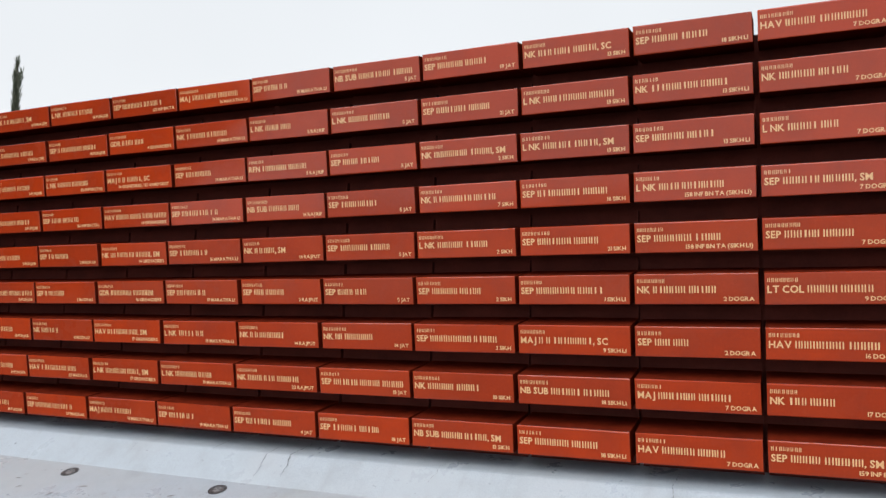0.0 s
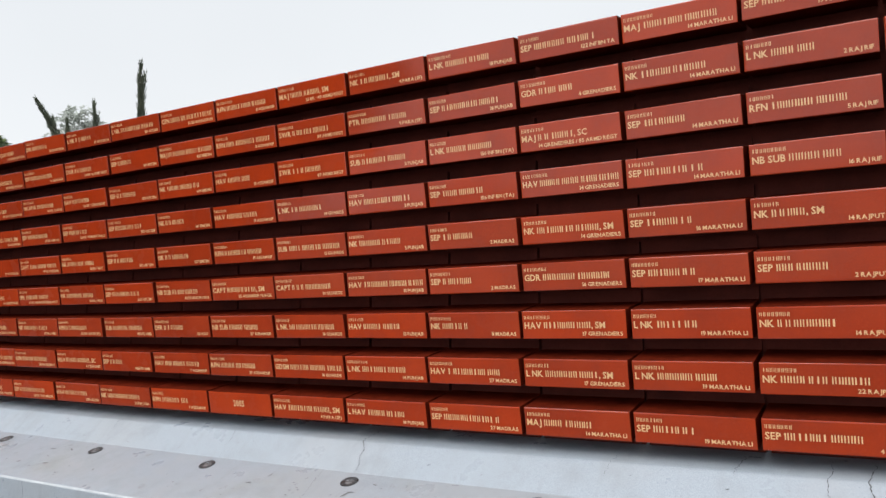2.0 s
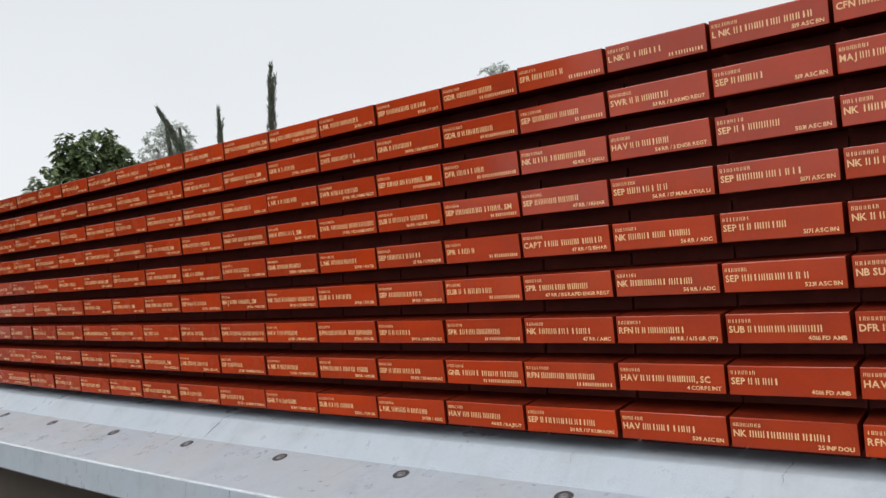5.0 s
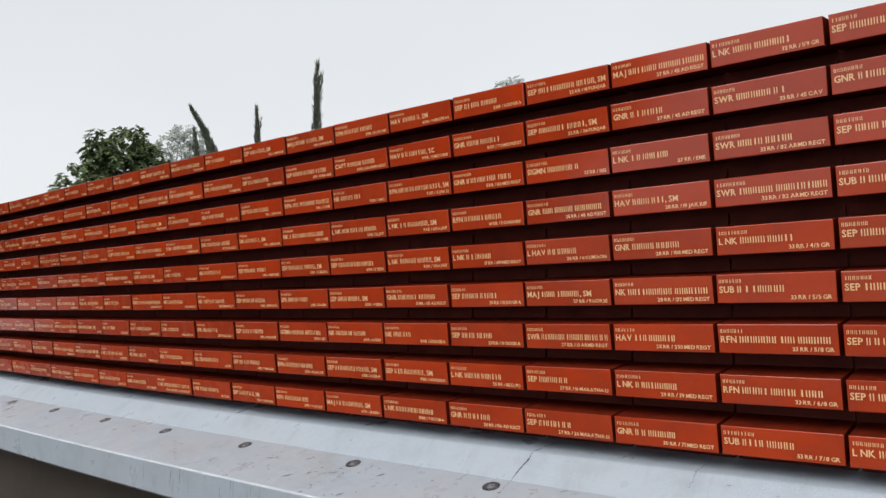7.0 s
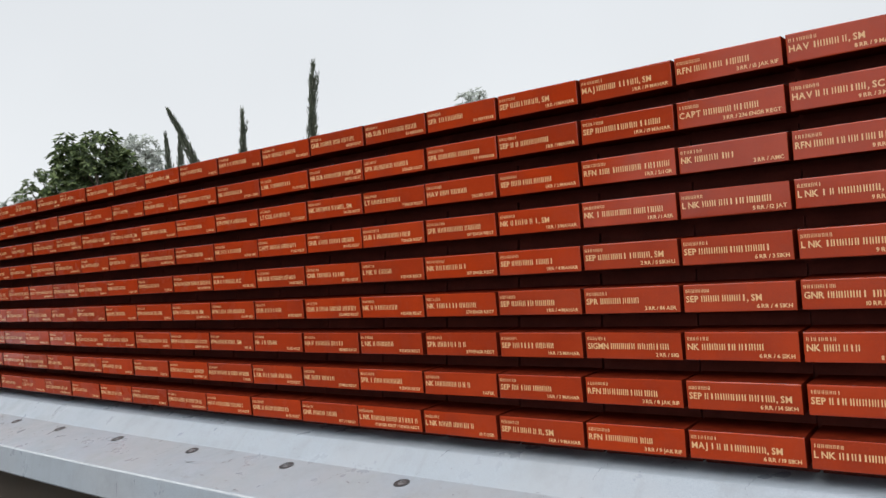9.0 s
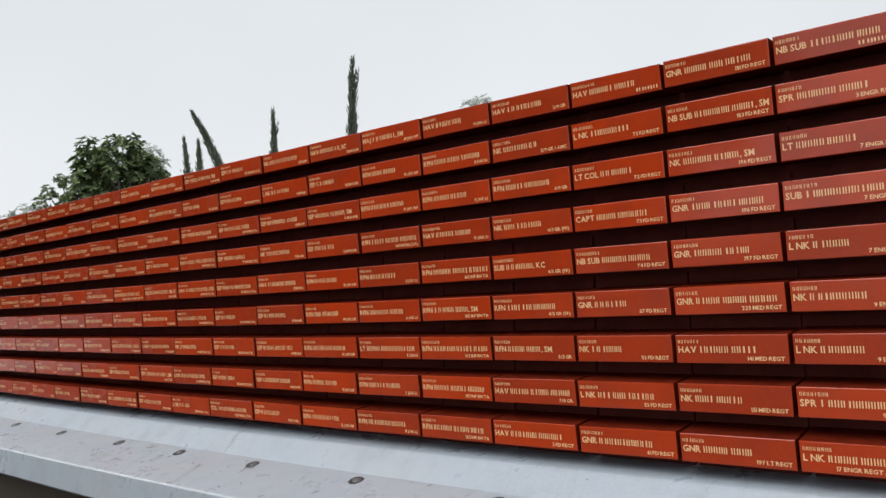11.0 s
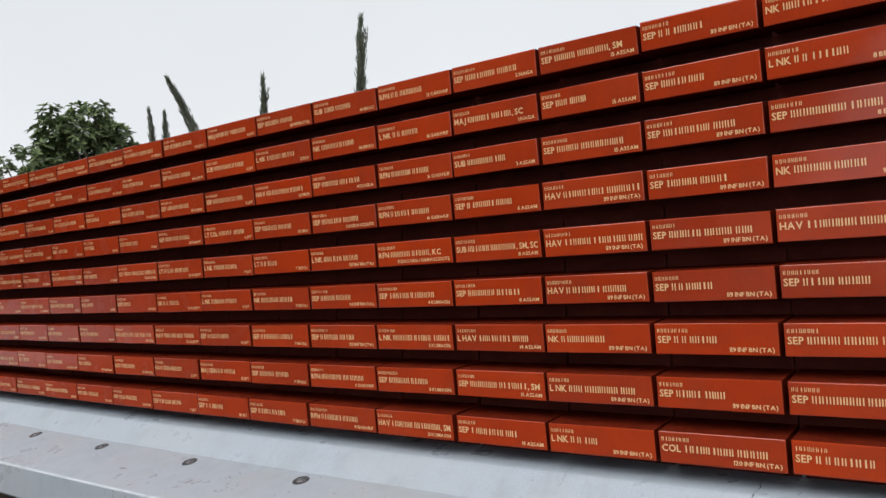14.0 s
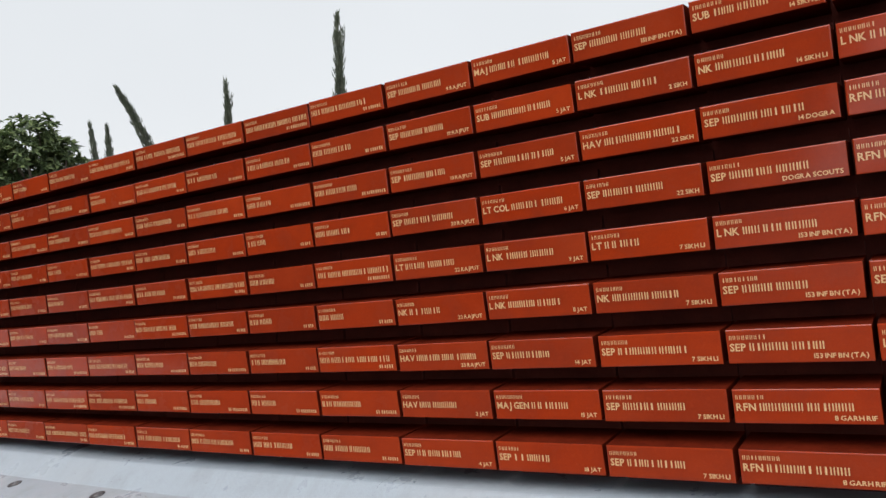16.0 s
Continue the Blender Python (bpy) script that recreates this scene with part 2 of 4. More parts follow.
def at_pose(s, off=0.0, z=0.0):
    p = at(s, off, z)
    return pose(p.x, p.y, p.z, 0, 0, -math.degrees(s * CURVE) * math.cos(LEAN))


def sweep(profile, s0, s1, steps):
    """A closed profile of (off, z) carried along the arc."""
    verts, faces, k = [], [], len(profile)
    for i in range(steps + 1):
        s = s0 + (s1 - s0) * i / steps
        verts += [at(s, o, z) for o, z in profile]
    for i in range(steps):
        for j in range(k):
            a, b2 = i * k + j, i * k + (j + 1) % k
            faces.append((a, a + k, b2 + k, b2))
    faces.append(tuple(range(k)))
    faces.append(tuple(steps * k + j for j in reversed(range(k))))
    return verts, faces


# ---- ground ----
gv, gf = [], []
rings = [0, 2, 4, 6, 8, 11, 14, 17, 20, 26, 40, 60, 100, 160, 200, 900, 3500]
for ri, rr in enumerate(rings):
    for k in range(48):
        a = 2 * math.pi * k / 48
        h = noise.noise((rr * math.cos(a) * 0.05, rr * math.sin(a) * 0.05, 3.1)) * (0.4 if rr > 70 else 0.0)
        gv.append((-8 + rr * math.cos(a), rr * math.sin(a), h))
for ri in range(len(rings) - 1):
    for k in range(48):
        a, b2 = ri * 48 + k, ri * 48 + (k + 1) % 48
        gf.append((a, b2, b2 + 48, a + 48))
ground = mesh_ob("ground", gv, gf, MAT_GROUND)
tagged(ground, "wet brown paved ground under an overcast sky", "ground", kind="structure")

# unseen pale slabs down the path and opposite the wall, added to brighten reflections
SLAB = 1.2


def paving(keep, material, label):
    fv, ff = [], []
    for i in range(52):
        for j in range(-20, 16):
            x0, y0, k = -50.0 + i * SLAB, -11.0 + j * SLAB, len(fv)
            if not keep(x0 + SLAB / 2, y0 + SLAB / 2):
                continue
            for z in (-0.1, 0.03):
                fv += [(x0 + 0.01, y0 + 0.01, z), (x0 + SLAB - 0.01, y0 + 0.01, z), (x0 + SLAB - 0.01, y0 + SLAB - 0.01, z), (x0 + 0.01, y0 + SLAB - 0.01, z)]
            ff += [tuple(k + q for q in f) for f in ((4, 5, 6, 7), (0, 1, 5, 4), (1, 2, 6, 5), (2, 3, 7, 6), (3, 0, 4, 7))]
    tagged(mesh_ob("pavement", fv, ff, material), label, "pavement", kind="structure")


paving(lambda x, y: x < -23.6 and y > max(-11.0, -1.2 + 0.345 * (x + 21.5)), MAT_PALE_BOUNCE, "unseen pale grey slabs added for bright reflections in the bricks")
paving(lambda x, y: x > -18.0 and y < -8.0, MAT_TAN, "unseen sandy brown slabs added to brighten the brick reflections")

# ---- wall core with its recessed courses ----
S_A, S_B = -3.5, 27.0
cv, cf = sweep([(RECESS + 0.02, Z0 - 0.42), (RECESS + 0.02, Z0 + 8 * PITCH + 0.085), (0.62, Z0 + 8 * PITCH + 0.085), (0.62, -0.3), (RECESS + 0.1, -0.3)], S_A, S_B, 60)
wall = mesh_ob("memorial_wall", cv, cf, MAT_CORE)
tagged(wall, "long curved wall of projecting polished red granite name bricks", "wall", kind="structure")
S_COLS = (-9, 76)


def block(verts, faces, s0, s1, o0, o1, z0, z1):
    k = len(verts)
    for s in (s0, s1):
        for o, z in ((o0, z0), (o0, z1), (o1, z1), (o1, z0)):
            verts.append(at(s, o, z))
    for f in ((0, 1, 2, 3), (7, 6, 5, 4), (0, 4, 5, 1), (1, 5, 6, 2), (2, 6, 7, 3), (3, 7, 4, 0)):
        faces.append(tuple(k + i for i in f))


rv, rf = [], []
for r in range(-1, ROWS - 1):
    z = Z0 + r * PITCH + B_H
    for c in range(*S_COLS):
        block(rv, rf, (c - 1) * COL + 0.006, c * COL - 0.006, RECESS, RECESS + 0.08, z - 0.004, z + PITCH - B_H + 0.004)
tagged(mesh_ob("recessed_course", rv, rf, MAT_CORE, wall, "recessed red granite courses, coloured dark for the shade between bricks"), kind="stuff")

# ---- lettering: rank and unit as written, personal names and numbers as bars ----
GLYPHS = {}


def load_glyphs(chars):
    cu = bpy.data.curves.new("glyph", "FONT")
    cu.resolution_u = 2
    cu.offset = 0.022
    ob = new("glyph", cu)
    for ch in chars:
        cu.body = ch
        dg = bpy.context.evaluated_depsgraph_get()
        dg.update()
        me = bpy.data.meshes.new_from_object(ob.evaluated_get(dg))
        v = np.array([p.co[:2] for p in me.vertices])
        f = [tuple(p.vertices) for p in me.polygons]
        bpy.data.meshes.remove(me)
        x0, x1 = v[:, 0].min(), v[:, 0].max()
        v[:, 0] -= x0
        GLYPHS[ch] = (v, f, x1 - x0)
    bpy.data.objects.remove(ob)
    bpy.data.curves.remove(cu)


load_glyphs("ABCDEFGHIJKLMNOPQRSTUVWXYZ0123456789/(),")
CAP = GLYPHS["H"][0][:, 1].max()


class Writing:
    def __init__(self, rng):
        self.v, self.f, self.rng, self.n = [], [], rng, 0

    def add(self, pts, faces):
        self.v.append(pts)
        self.f += [tuple(i + self.n for i in f) for f in faces]
        self.n += len(pts)

    def line(self, tokens, cap, x, z, limit, align="left", squeeze=0.86, wide=1.0, fine=False):
        """tokens: strings are written, whole numbers become that many small bars. z is the foot of the line."""
        bits, pen = [], 0.0
        for i, tok in enumerate(tokens):
            if i and tok != ",":
                pen += 0.30 * cap
            if isinstance(tok, int):
                for _ in range(tok):
                    adv = cap * wide * self.rng.uniform(0.72, 0.86)
                    if not fine:
                        strokes = [(0.25, cap * wide * self.rng.uniform(0.30, 0.42))]
                    elif self.rng.random() < 0.18:
                        strokes = [(0.25, cap * self.rng.uniform(0.20, 0.26))]
                    else:
                        w = cap * self.rng.uniform(0.15, 0.19)
                        strokes = [(0.05, w), (0.05 + self.rng.uniform(0.34, 0.42), w)]
                    for o, w in strokes:
                        o = pen + o * cap
                        bits.append((np.array([[o, 0], [o + w, 0], [o + w, cap], [o, cap]]), [(0, 1, 2, 3)]))
                    pen += adv
                continue
            for ch in tok:
                if ch == " ":
                    pen += 0.30 * cap
                    continue
                gv2, gf2, gw = GLYPHS[ch]
                k = cap / CAP
                p = gv2 * k
                p = np.column_stack([p[:, 0] * squeeze + pen, p[:, 1]])
                bits.append((p, gf2))
                pen += gw * k * squeeze + 0.11 * cap
        fit_x = min(1.0, limit / max(pen, 1e-6))
        start = x if align == "left" else (x - pen * fit_x if align == "right" else x - pen * fit_x / 2)
        for p, fc in bits:
            q = np.column_stack([p[:, 0] * fit_x + start, np.zeros(len(p)), p[:, 1] + z])
            self.add(q, fc)


def parse(entry):
    """'SEP 6 5,SM|13 JAT' -> name tokens and unit tokens; ~n is a unit of n bars."""
    name, _, unit = entry.partition("|")
    name, _, tail = name.partition(",")
    toks = [int(w) if w.isdigit() else w for w in name.split()]
    if tail:
        toks += [",", tail.replace(",", ", ")]
    if unit.startswith("~"):
        units = [2, int(unit[1:]) - 4] if int(unit[1:]) > 5 else [int(unit[1:])]
    else:
        units = [unit]
    return toks, units


TEXT = {}
with_cols = """
HAV 5 8|7 DOGRA;NK 6 5|7 DOGRA;L NK 5 3|7 DOGRA;SEP 6 5,SM|7 DOGRA;SEP 6 5|7 DOGRA;LT COL 5 5|9 DOGRA;HAV 8 5|16 DOGRA;NK 3 4|17 DOGRA;SEP 5 6,SM|159 INF BN TA
SEP 5 5|18 SIKH LI;NK 9 5|13 SIKH LI;SEP 6 5|13 SIKH LI;L NK 4 8|158 INF BN TA (SIKH LI);SEP 7 5|158 INF BN TA (SIKH LI);NK 6 5|2 DOGRA;SEP 3 3|2 DOGRA;MAJ 7 6|7 DOGRA;HAV 6 5|7 DOGRA
NK 7 5,SC|13 SIKH;L NK 9 5|13 SIKH;L NK 6 5,SM|13 SIKH;SEP 9 5|16 SIKH;SEP 7 5|21 SIKH;SEP 8 5|1 SIKH LI;MAJ 1 1 8,SC|9 SIKH LI;NB SUB 6 5|18 SIKH LI;SEP 7 5|18 SIKH LI
SEP 6 5|19 JAT;SEP 7 5|21 JAT;NK 8 5,SM|2 SIKH;NK 9 5|7 SIKH;L NK 6 5|2 SIKH;SEP 6 5|2 SIKH;SEP 9 5|3 SIKH;NK 6 5|10 SIKH;NB SUB 5 5,SM|13 SIKH
NB SUB 8 5|5 JAT;L NK 5 5|5 JAT;SEP 4 5|5 JAT;SEP 4 5|5 JAT;SEP 7 5|5 JAT;SEP 4 3|5 JAT;NK 2 7|14 JAT;SEP 6 5 5|15 JAT;SEP 6 5|18 JAT
SEP 4 1 1|19 MARATHA LI;L NK 4 3|2 RAJ RIF;RFN 7 5|5 RAJ RIF;NB SUB 5 3|16 RAJ RIF;NK 1 1 3,SM|14 RAJPUT;SEP 3 5|2 RAJPUT;NK 1 1 7|14 RAJPUT;NK 4 3 6|22 RAJPUT;SEP 7 5|4 JAT
MAJ 8 6|14 MARATHA LI;NK 6 6|14 MARATHA LI;SEP 8|14 MARATHA LI;SEP 8 1 1|14 MARATHA LI;SEP 6 1 1|16 MARATHA LI;SEP 6 1 1|17 MARATHA LI;L NK 5 1 1|19 MARATHA LI;L NK 7 4|19 MARATHA LI;SEP 5 1 1|19 MARATHA LI
SEP 7 5 1|122 INF BN TA;GDR 4 3|4 GRENADIERS;MAJ 1 1 5,SC|14 GRENEDIRES / 85 ARMD REGT;HAV 5 4 9|14 GRENADIERS;NK 8 5,SM|14 GRENADIERS;GDR 7 7|16 GRENADIERS;HAV 7 3,SM|17 GRENADIERS;L NK 7 4,SM|17 GRENADIERS;MAJ 4 6|14 MARATHA LI
L NK 6 5|18 PUNJAB;SEP 9 5|18 PUNJAB;L NK 5 6|156 INF BN (TA);SEP 4 6|156 INF BN (TA);SEP 1 1 5|2 MADRAS;SEP 1 6|2 MADRAS;NK 5 1|8 MADRAS;HAV 1 8 3|27 MADRAS;SEP 12 1|27 MADRAS
NK 1 1 6,SM|4 PARA (SF);PTR 7 5|9 PARA (SF);SUB 7 5|3 PUNJAB;HAV 8 5|3 PUNJAB;NK 6 5|3 PUNJAB;HAV 7 5 4|13 PUNJAB;HAV 5 5|13 PUNJAB;L NK 7 5|14 PUNJAB;L HAV 5 5|18 PUNJAB
MAJ 4 5,SM|55 RR / 49 ARMD REGT;SWR 1 5 5|87 ARMD REGT;SWR 1 1 1 5|87 ARMD REGT;L NK 1 1 7|14 GUARDS;SUB 4 6 5|15 GUARDS;CAPT 1 1 1 8|19 GUARDS;L NK 9 5|16 GUARDS;GDSM 6 5 5|16 GUARDS;HAV 8 5,SM|4 PARA (SF)
RFN 9 5|8 ASSAM RIF;RFN 3 7 5|8 ASSAM RIF;HAV 5 3|19 ASSAM RIF;HAV 6 5|19 ASSAM RIF;RFN 8 5|19 ASSAM RIF;CAPT 6 4,SM|25 ASSAM RIF / 5/8 GR;NB SUB 5 5|37 ASSAM RIF;RFN 5 7|37 ASSAM RIF;2005
CFN 4 5 7|~18;MAJ 8 5 6|603 EME BN;NK 5 5 1 1|603 EME BN;NK 1 1 5|617 EME BN;NK 1 1 7|657 EME BN;NB SUB 5 5|~18;DFR 1 1 5|28 ADU;HAV 3 5 5|7 ASSAM RIF;RFN 7 3|7 ASSAM RIF
L NK 9 5|519 ASC BN;SEP 1 5|519 ASC BN;SEP 1 1 6|5031 ASC BN;SEP 5 3 3|5171 ASC BN;SEP 1 1 6|5171 ASC BN;SEP 8 1 1 1|5231 ASC BN;SUB 7 6|4016 FD AMB;SEP 1 1 3|4016 FD AMB;NK 9 5|25 INF DOU
L NK 1 1 5|~14;SWR 1 1 6|53 RR / 11 ARMD REGT;HAV 1 1 6|54 RR / 3 ENGR REGT;SEP 6 1 1|56 RR / 17 MARATHA LI;NK 5 3 5|56 RR / ADC;NK 8 5|56 RR / ADC;RFN 1 1 8|60 RR / 6/5 GR (FF);HAV 1 4 6,SC|4 CORPS INT;HAV 6 5|509 ASC BN
SPR 7 1|~15;SEP 7 5|~13;NK 4 9|45 RR / 5 JAKLI;SEP 6 5|47 RR / 1 BIHAR;CAPT 4 5 5|47 RR / 12 BIHAR;SPR 7 5|47 RR / 105 RAPID ENGR REGT;NK 8 5|47 RR / AMC;RFN 6 7|~16;SEP 8 5|50 RR / 17 KUMAON
GDR 6 4|~18;GDR 1 1 8|~18;DFR 5 3|~20;SEP 8 5,SM|~14;SPR 4 1|~15;SUB 1 1 7|~16;SPR 5 7|~18;GNR 5 5 5|~19;HAV 2 3 5|44 RR / RAJPUT
SEP 8 5|30 RR / 7 JAT;GNR 8|34 RR / 210 MED REGT;SEP 4 8,SM|~16;SUB 1 6 6|36 RR / 166 MED REGT;SEP 6 5|37 RR / 5 PUNJAB;SEP 10 1|39 RR / 5 MADRAS;SEP 1 1 5|39 RR / 19 MADRAS;SEP 1 3 6|39 RR / 26 MADRAS;L NK 5 7|39 RR / ADC
L NK 4 7|32 RR / 1/9 GR;SWR 7 1 1|33 RR / 45 CAV;SWR 5 5|33 RR / 82 ARMD REGT;SWR 7 10|33 RR / 82 ARMD REGT;L NK 5 5|33 RR / 4/5 GR;SUB 1 1 6|33 RR / 5/5 GR;RFN 7 3 6|33 RR / 5/8 GR;RFN 5 5 4|33 RR / 6/8 GR;SUB 4 5|33 RR / 7/8 GR
MAJ 7 10|27 RR / 45 AD REGT;GNR 1 1 5|27 RR / 45 AD REGT;L NK 1 1 6|27 RR / EME;HAV 4 3,SM|28 RR / 19 JAK RIF;GNR 5 5|28 RR / 108 MED REGT;NK 10 7|28 RR / 132 MED REGT;HAV 3 6|28 RR / 230 MED REGT;L NK 1 8|29 RR / 39 MED REGT;GNR 1 1 6|30 RR / 71 MED REGT
SEP 10 5,SM|22 RR / 18 PUNJAB;SEP 7 5,SM|22 RR / 26 PUNJAB;SIGMN 7 1|23 RR / SIG;GNR 3 5 7|25 RR / 48 AD REGT;L HAV 1 1 5|26 RR / 6 KUMAON;MAJ 4 6,SM|27 RR / 9 HORSE;SWR 7 5 4 1 1|27 RR / 13 ARMD REGT;SEP 5 1 1|27 RR / 16 MARATHA LI;SEP 6 1 1|27 RR / 26 MARATHA LI
SEP 5 5|11 RR / 5 DOGRA;GNR 4 6|11 RR / 72 MED REGT;GNR 1 8 3 1|11 RR / 163 MED REGT;RFN 6 5|14 RR / 3 GARH RIF;L NK 1 1 5|17 RR / 891 MED REGT;SEP 5 5|20 RR / 13 DOGRA;SEP 4 5|20 RR / 16 DOGRA;L NK 5 6|20 RR / BEG (R);GNR 1 1 5|20 RR / 136 AD REGT
HAV 5 1,SM|8 RR / 9 MADRAS;HAV 1 1 6,SC|9 RR / 3 MECH INF;RFN 6 5 4,SM|9 RR / 2 JAK LI;L NK 1 1 7,SM|9 RR / 6 RAJ RIF;L NK 6 5,SM|9 RR / 3 RAJ RIF;GNR 7 6|10 RR / 135 AD REGT;NK 3 3|11 RR / 3 DOGRA;SEP 3 7,SM|11 RR / 6 DOGRA;L NK 8 5|11 RR / 7 DOGRA
RFN 6 5|3 RR / 15 JAK RIF;CAPT 6 5|3 RR / 236 ENGR REGT;NK 5 3|3 RR / AMC;L NK 3 5 5|5 RR / 12 JAT;SEP 9 5|6 RR / 3 SIKH;SEP 4 5,SM|6 RR / 4 SIKH;NK 7 5|6 RR / 6 SIKH;SEP 8 5,SM|6 RR / 14 SIKH;MAJ 1 1 8,SM|6 RR / 19 SIKH
MAJ 5 5,SM|1 RR / 19 MAHAR;SEP 10 5|1 RR / 19 MAHAR;RFN 3 7 6|1 RR / 2/1 GR;NK 1 7 7|1 RR / 1 AER;SEP 7 5,SM|2 RR / 5 SIKH LI;SPR 5 4|2 RR / 114 AER;SIGMN 6 7|2 RR / SIG;RFN 9 3|3 RR / 8 JAK RIF;RFN 8 3|3 RR / 9 JAK RIF
SEP 8,SM|1 RR / 1 MAHAR;SEP 1 1 8|1 RR / 1 MAHAR;SEP 6 5|1 RR / 2 MAHAR;NK 5 1 1,SM|1 RR / 3 MAHAR;SEP 6 5|1 RR / 4 MAHAR;SEP 6 5|1 RR / 4 MAHAR;SEP 6 5|1 RR / 5 MAHAR;SEP 2 3 5|1 RR / 7 MAHAR;SEP 5 1 1,SM|1 RR / 9 MAHAR
SPR 8|~12;SPR 6 7|~12;HAV 3 5|202 BR COY;SPR 8 5|107 ENGR REGT;NK 7 1 1|107 ENGR REGT;NK 7 5|270 ENGR REGT;SPR 6 1 1|270 ENGR REGT;NK 7 1 1 1|1 AFSR;L NK 4 5 1|10 COSR
NB SUB 8 4|~12;SPR 7 5|3 ENGR REGT;LT 5 5|7 ENGR REGT;SUB 1 12|7 ENGR REGT;L NK 1 5|7 ENGR REGT;NK 1 8|9 ENGR REGT;L NK 1 6|9 ENGR REGT;SPR 1 10|9 ENGR REGT;L NK 5 4 5 1|17 ENGR REGT / 1 ENGR REGT
GNR 5 3 5|181 FD REGT;NB SUB 8 5,SM|183 FD REGT;NK 6 5,SM|196 FD REGT;GNR 4 5 5|196 FD REGT;GNR 6 5|197 FD REGT;GNR 5 5 5|223 MED REGT;HAV 6 5|141 MED REGT;NK 4 5|151 MED REGT;GNR 5 4|197 LT REGT
HAV 6 5|~10;L NK 10|72 FD REGT;LT COL 1 1 5|72 FD REGT;CAPT 5 7|73 FD REGT;NB SUB 6 5|74 FD REGT;GNR 1 1 5|57 FD REGT;NK 1 1 5|52 FD REGT;L NK 3 3 6|53 FD REGT;GNR 1 11|61 FD REGT
HAV 1 1 7|2/9 GR;NK 7 1 1|2/9 GR / AMC;RFN 5 7|3/9 GR;NK 3 7|4/5 GR (FF);SUB 1 1 5,KC|4/5 GR (FF);RFN 4 3 6|4/5 GR (FF);RFN 5 4,SM|5/5 GR;HAV 5 5 5|7/8 GR;HAV 7 6|2 FD REGT
HAV 5 3|9 JAK LI;RFN 4 4 6|3 JAK LI;RFN 5 5|11 JAK LI;HAV 6 5|15 JAK LI;RFN 6 5 6|162 INF BN TA;RFN 1 1 4 4,SM|162 INF BN TA;RFN 7 5 4|162 INF BN TA;RFN 5 5 5|162 INF BN TA;RFN 6 5 4|162 INF BN TA
MAJ 1 1 6,SM|18 JAK RIF;RFN 4 5|19 JAK RIF;RFN 7 5|19 JAK RIF;RFN 5 5 6|160 INF BN (TA);RFN 4 5|2 JAK LI;RFN 7 5|2 JAK LI;LT 5 12|5 JAKLI;RFN 6 5|5 JAK LI;RFN 8 5|8 JAK LI
HAV 6 1 1,SC|11 MAHAR;SEP 1 1 5|12 MAHAR;SEP 6 6,SM|12 MAHAR;SEP 5 3|13 MAHAR;RFN 5 4|10 JAK RIF;RFN 3 7|10 JAK RIF;RFN 8 5|10 JAK RIF;RFN 5 5|11 JAK RIF;RFN 6 5|12 JAK RIF
NK 8 5|1 BIHAR;L NK 1 1 6|8 BIHAR;SEP 9 5|8 BIHAR;NK 6 5|9 BIHAR;HAV 8 5|12 BIHAR;SEP 5 5|15 BIHAR;SEP 5 5 3|17 BIHAR;SEP 8 5|1 MAHAR;SEP 1 1 6|1 MAHAR
SEP 1 1 6|119 INF BN (TA);SEP 5 3|119 INF BN (TA);SEP 9 4|119 INF BN (TA);SEP 6 5|119 INF BN (TA);SEP 6 5 3|119 INF BN (TA);SEP 1 1 5|119 INF BN (TA);SEP 1 1 5|119 INF BN (TA);SEP 5 4|119 INF BN (TA);COL 9 5|120 INF BN (TA)
SEP 5 7,SM|15 ASSAM;SEP 3 4|15 ASSAM;SEP 5 9|15 ASSAM;HAV 9 7|119 INF BN (TA);HAV 6 7 3|119 INF BN (TA);HAV 1 6 5|119 INF BN (TA);NK 1 8|119 INF BN (TA);L NK 3 7 3|119 INF BN (TA);L NK 1 1 3|119 INF BN (TA)
SEP 8 5|2 NAGA;MAJ 6 5,SC|1 NAGA;SUB 7 3|3 ASSAM;SEP 1 6 4|6 ASSAM;SUB 6 7,SM,SC|8 ASSAM;SEP 7 6|8 ASSAM;L HAV 8 4|14 ASSAM;SEP 7 7,SM|15 ASSAM;SEP 1 7 3|15 ASSAM
RFN 1 1 7|12 GARH RIF;L NK 1 1 5|16 GARH RIF;RFN 6 5|16 GARH RIF;RFN 6 5|16 GARH RIF;RFN 6 5,KC|51 SAG NSG / GARH SCOUTS;SEP 6 7|4 KUMAON;L NK 6 5 5|5 KUMAON;SEP 6 5|5 KUMAON;HAV 7 8,SM|21 KUMAON
SUB 4 5|14 SIKH LI;NK 6 5|14 SIKH LI;SEP 6 7|14 DOGRA;SEP 7 5|DOGRA SCOUTS;L NK 3 3 5|153 INF BN (TA);SEP 5 5|153 INF BN (TA);SEP 6 5|153 INF BN (TA);RFN 7 7|8 GARH RIF;RFN 7 5|8 GARH RIF
SEP 6 5|151 INF BN (TA);L NK 6 5|2 SIKH;HAV 9 5|22 SIKH;SEP 6 5|22 SIKH;LT 1 1 4|7 SIKH LI;NK 7 5|7 SIKH LI;SEP 7 5|7 SIKH LI;SEP 6 5|7 SIKH LI;SEP 5 5|7 SIKH LI
MAJ 6 7|5 JAT;SUB 8 5|5 JAT;SEP 8 5|5 JAT;LT COL 6 5|6 JAT;L NK 5 5|9 JAT;L NK 6 5|11 JAT;SEP 4 5|14 JAT;MAJ GEN 1 1 5|15 JAT;SEP 1 1 5|18 JAT
